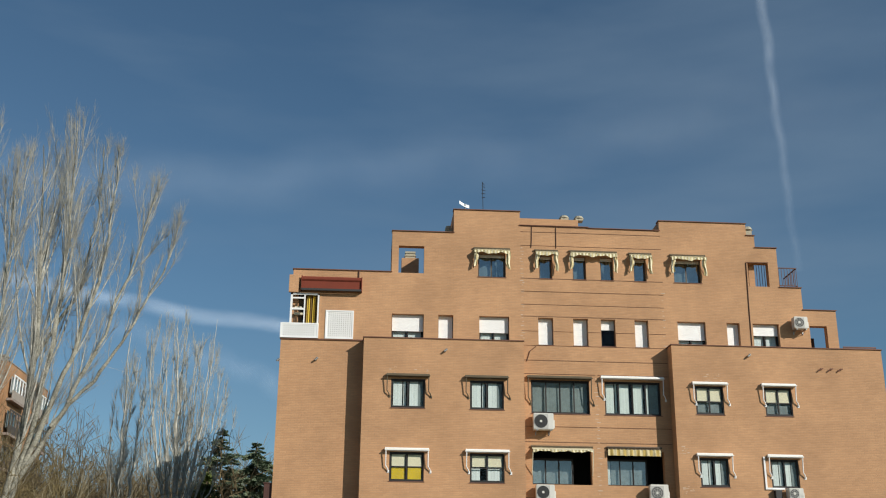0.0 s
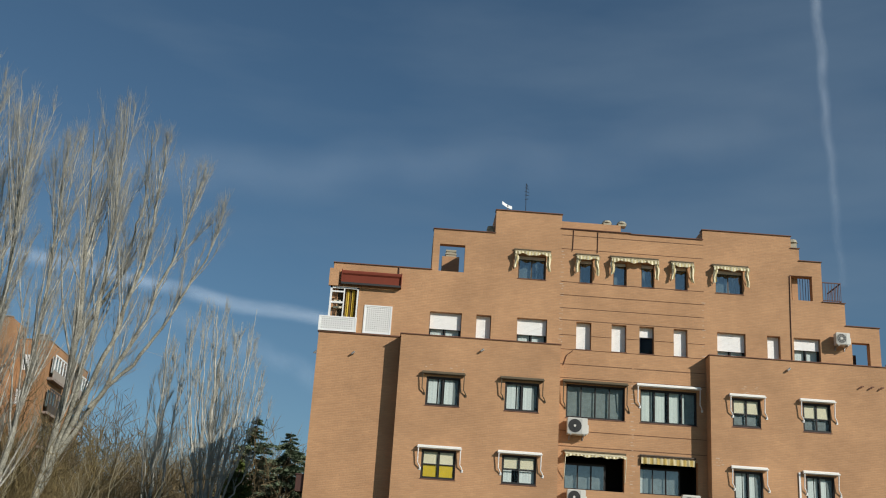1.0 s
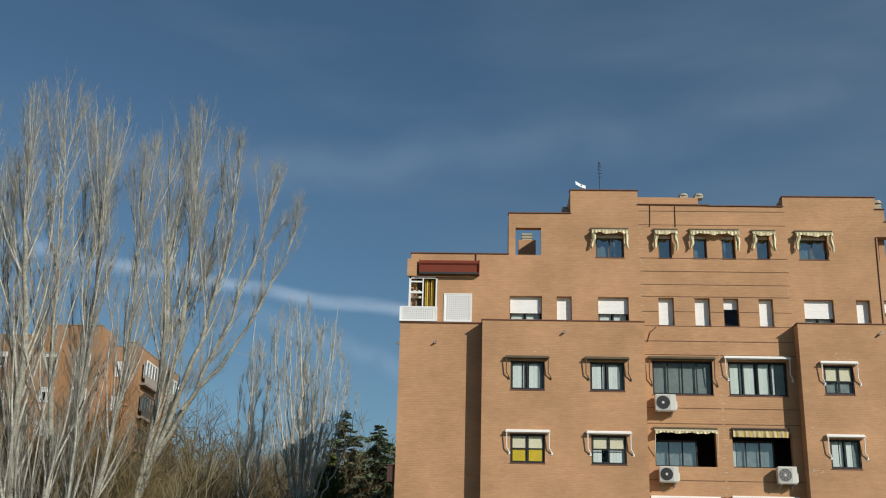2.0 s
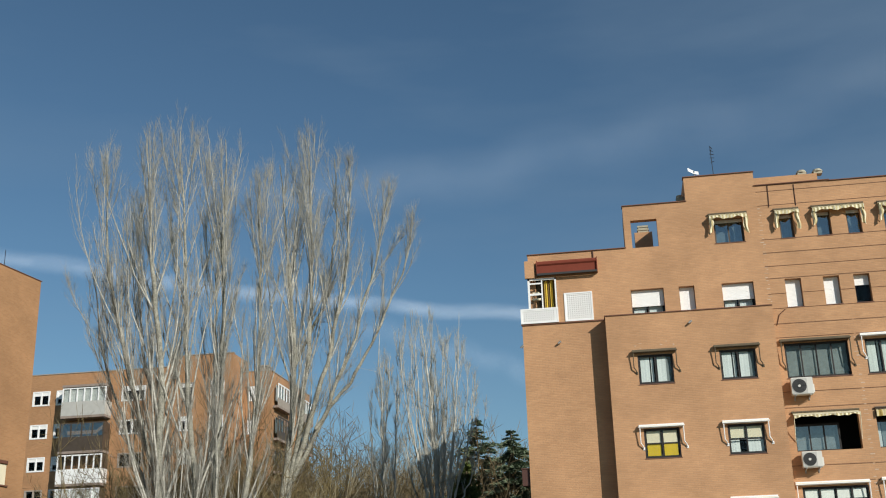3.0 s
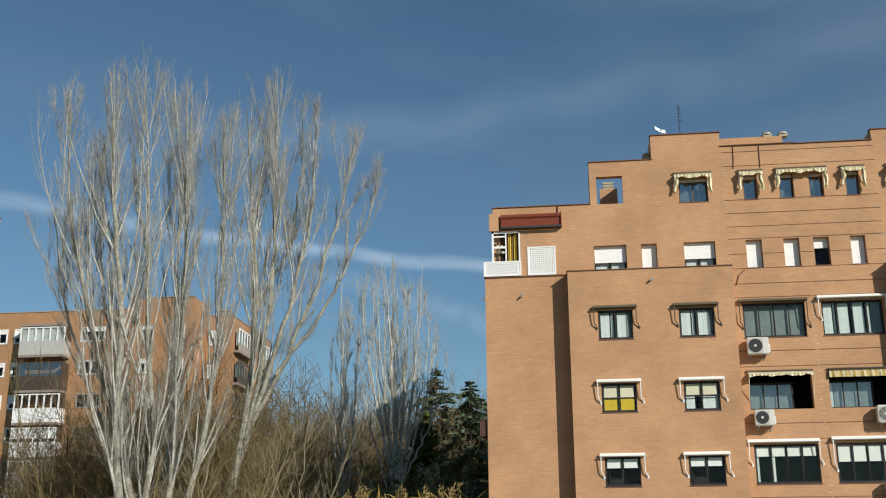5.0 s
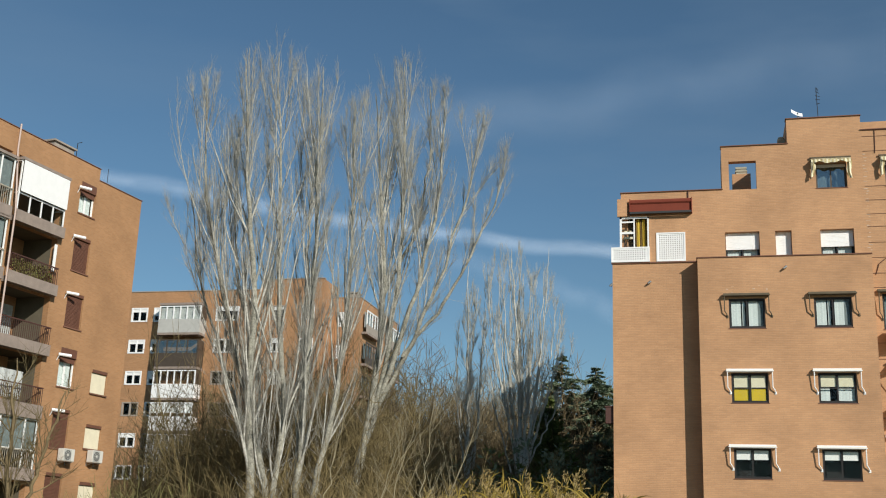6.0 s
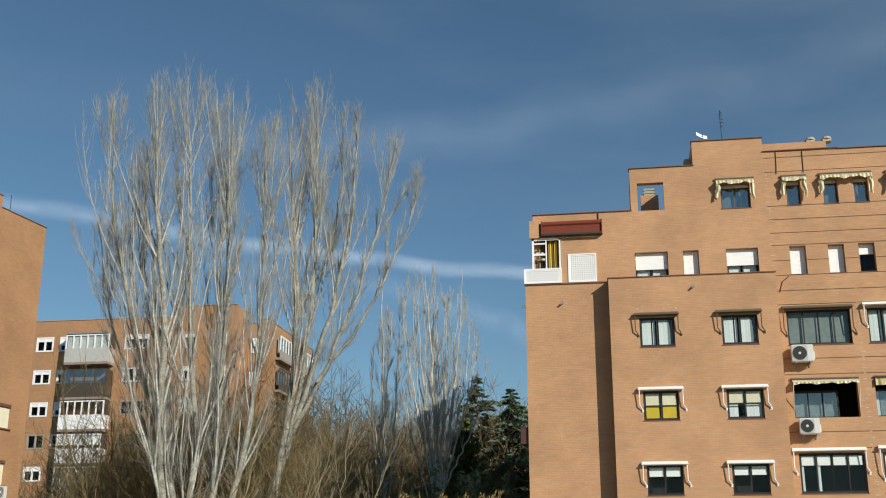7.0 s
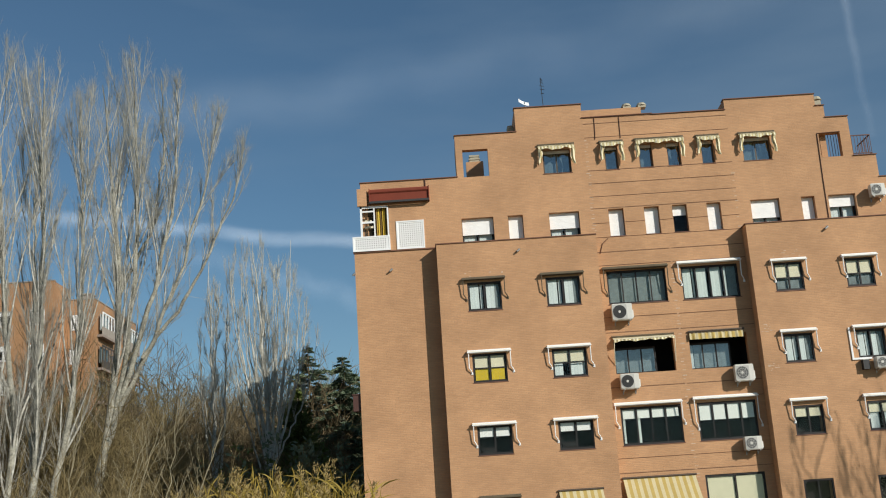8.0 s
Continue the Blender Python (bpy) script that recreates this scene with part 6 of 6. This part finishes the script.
# plants and washing on the balconies
rngp = np.random.default_rng(8)
for y, z, w, mat, label in ((42.4, 14.74, 1.4, PLANT, "overgrown olive-green plants in balcony pots"), (41.2, 14.74, 0.9, PLANT, "olive-green plants in balcony pots"), (38.8, 12.0, 0.9, PLANT, "green plants along the balcony railing"), (39.2, 10.05, 0.9, CLOTH, "red-leaved plant hanging over the balcony edge")):
    pot = thing("balcony_plant", label, "plant", "balcony plants", at=(LX + 0.02, y, z))
    part("pot", Shape().box(-0.12, 0.12, -w / 2, w / 2, 0, 0.25), COPING, pot)
    q = np.stack([rngp.normal(0, 0.1, 500), rngp.uniform(-w / 2, w / 2, 500), rngp.uniform(0.2, 0.95, 500)], 1)
    ob = new("leaves", blades("leaves", q, rngp.normal(0, 1, (500, 3)), rngp.uniform(0.08, 0.2, 500), rngp.uniform(0.02, 0.05, 500), mat, rngp))
    ob.parent = pot
    turned(pot)


# ---- vapour trails, very high ----
def vapour_material():
    m = bpy.data.materials.new("vapour")
    m.use_nodes = True
    n, l = m.node_tree.nodes, m.node_tree.links
    n.remove(n["Principled BSDF"])
    uv, sep, df, tl, tr, mx, mx2 = n.new("ShaderNodeUVMap"), n.new("ShaderNodeSeparateXYZ"), n.new("ShaderNodeBsdfDiffuse"), n.new("ShaderNodeBsdfTranslucent"), n.new("ShaderNodeBsdfTransparent"), n.new("ShaderNodeMixShader"), n.new("ShaderNodeMixShader")
    uv.uv_map = "along"
    l.new(uv.outputs["UV"], sep.inputs["Vector"])
    a, b, c = n.new("ShaderNodeMath"), n.new("ShaderNodeMath"), n.new("ShaderNodeMath")
    a.operation, a.inputs[1].default_value = "SUBTRACT", 0.5
    b.operation = "ABSOLUTE"
    nz, mp, add = n.new("ShaderNodeTexNoise"), n.new("ShaderNodeMapping"), n.new("ShaderNodeMath")
    mp.inputs["Scale"].default_value = (14.0, 1.6, 1.0)
    nz.inputs["Scale"].default_value, nz.inputs["Detail"].default_value = 1.0, 5.0
    l.new(uv.outputs["UV"], mp.inputs["Vector"])
    l.new(mp.outputs["Vector"], nz.inputs["Vector"])
    l.new(sep.outputs["Y"], a.inputs[0])
    l.new(a.outputs["Value"], b.inputs[0])
    r1, r2 = n.new("ShaderNodeMapRange"), n.new("ShaderNodeMapRange")
    r1.interpolation_type = "SMOOTHSTEP"
    r1.inputs["From Min"].default_value, r1.inputs["From Max"].default_value, r1.inputs["To Min"].default_value, r1.inputs["To Max"].default_value = 0.0, 0.48, 1.0, 0.0
    r2.inputs["From Min"].default_value, r2.inputs["From Max"].default_value, r2.inputs["To Min"].default_value, r2.inputs["To Max"].default_value = 0.3, 0.7, 0.35, 1.0
    l.new(b.outputs["Value"], r1.inputs["Value"])
    l.new(nz.outputs["Fac"], r2.inputs["Value"])
    c.operation = "MULTIPLY"
    l.new(r1.outputs["Result"], c.inputs[0])
    l.new(r2.outputs["Result"], c.inputs[1])
    at, c2 = n.new("ShaderNodeAttribute"), n.new("ShaderNodeMath")
    at.attribute_name, c2.operation = "share", "MULTIPLY"
    l.new(c.outputs["Value"], c2.inputs[0])
    l.new(at.outputs["Fac"], c2.inputs[1])
    mx2.inputs["Fac"].default_value = 0.1
    way = n.new("ShaderNodeCombineXYZ")
    for key, value in zip("XYZ", TO_SUN):
        way.inputs[key].default_value = value
    l.new(way.outputs["Vector"], df.inputs["Normal"])
    for s in (df, tl):
        s.inputs["Color"].default_value = (0.70, 0.80, 0.95, 1)
    l.new(df.outputs["BSDF"], mx2.inputs[1])
    l.new(tl.outputs["BSDF"], mx2.inputs[2])
    l.new(c2.outputs["Value"], mx.inputs["Fac"])
    l.new(tr.outputs["BSDF"], mx.inputs[1])
    l.new(mx2.outputs["Shader"], mx.inputs[2])
    l.new(mx.outputs["Shader"], n["Material Output"].inputs["Surface"])
    return m


VAPOUR = vapour_material()


def vapour_trail(label, ends, width, dense, steps=60, far=3500.0):
    """A ribbon of thin cloud between bearings and heights (degrees): width in degrees and density go from end to end."""
    rng = np.random.default_rng(len(label))
    (a0, e0), (a1, e1) = ends
    rows, dens = [], []
    for k in range(steps + 1):
        t = k / steps
        a, e = radians(a0 + (a1 - a0) * t), radians(e0 + (e1 - e0) * t)
        mid = Vector((math.sin(a) * math.cos(e), math.cos(a) * math.cos(e), math.sin(e))) * far
        along = Vector((math.cos(a) * (a1 - a0) - math.sin(a) * math.sin(e) * (e1 - e0), -math.sin(a) * (a1 - a0), math.cos(e) * (e1 - e0))).normalized()
        face = (TO_SUN - 0.9 * mid.normalized()).normalized()
        out = along.cross(face).normalized() * far * radians(width[0] + (width[1] - width[0]) * t) / 2
        mid = mid + out * 0.22 * math.sin(k * 0.55) * math.sin(k * 0.21)
        rows.append([mid - out, mid, mid + out])
        dens += [dense[0] + (dense[1] - dense[0]) * t] * 3
    s = Shape().grid(rows)
    ob = part("vapour_trail", s, VAPOUR)
    me = ob.data
    layer = me.uv_layers.new(name="along")
    for lp in me.loops:
        k, j = divmod(lp.vertex_index, 3)
        layer.data[lp.index].uv = (k / steps, j / 2)
    att = me.attributes.new("share", "FLOAT", "POINT")
    att.data.foreach_set("value", dens)
    return tagged(ob, label, "cloud", kind="structure")


vapour_trail("thin white vapour trail slanting across the sky", ((-34, 17.7), (6, 14.2)), (1.5, 1.1), (0.20, 0.37))
vapour_trail("thin white vapour trail rising steeply in the sky", ((22.6, 17.5), (21.9, 36.0)), (0.75, 1.05), (0.03, 0.26))
vapour_trail("faint broad veil of high cirrus cloud", ((-26, 20.6), (30, 26.6)), (4.0, 5.5), (0.05, 0.085))
vapour_trail("faint short wisp of high cirrus cloud", ((-14, 14.9), (1, 10.6)), (1.8, 2.2), (0.07, 0.10))
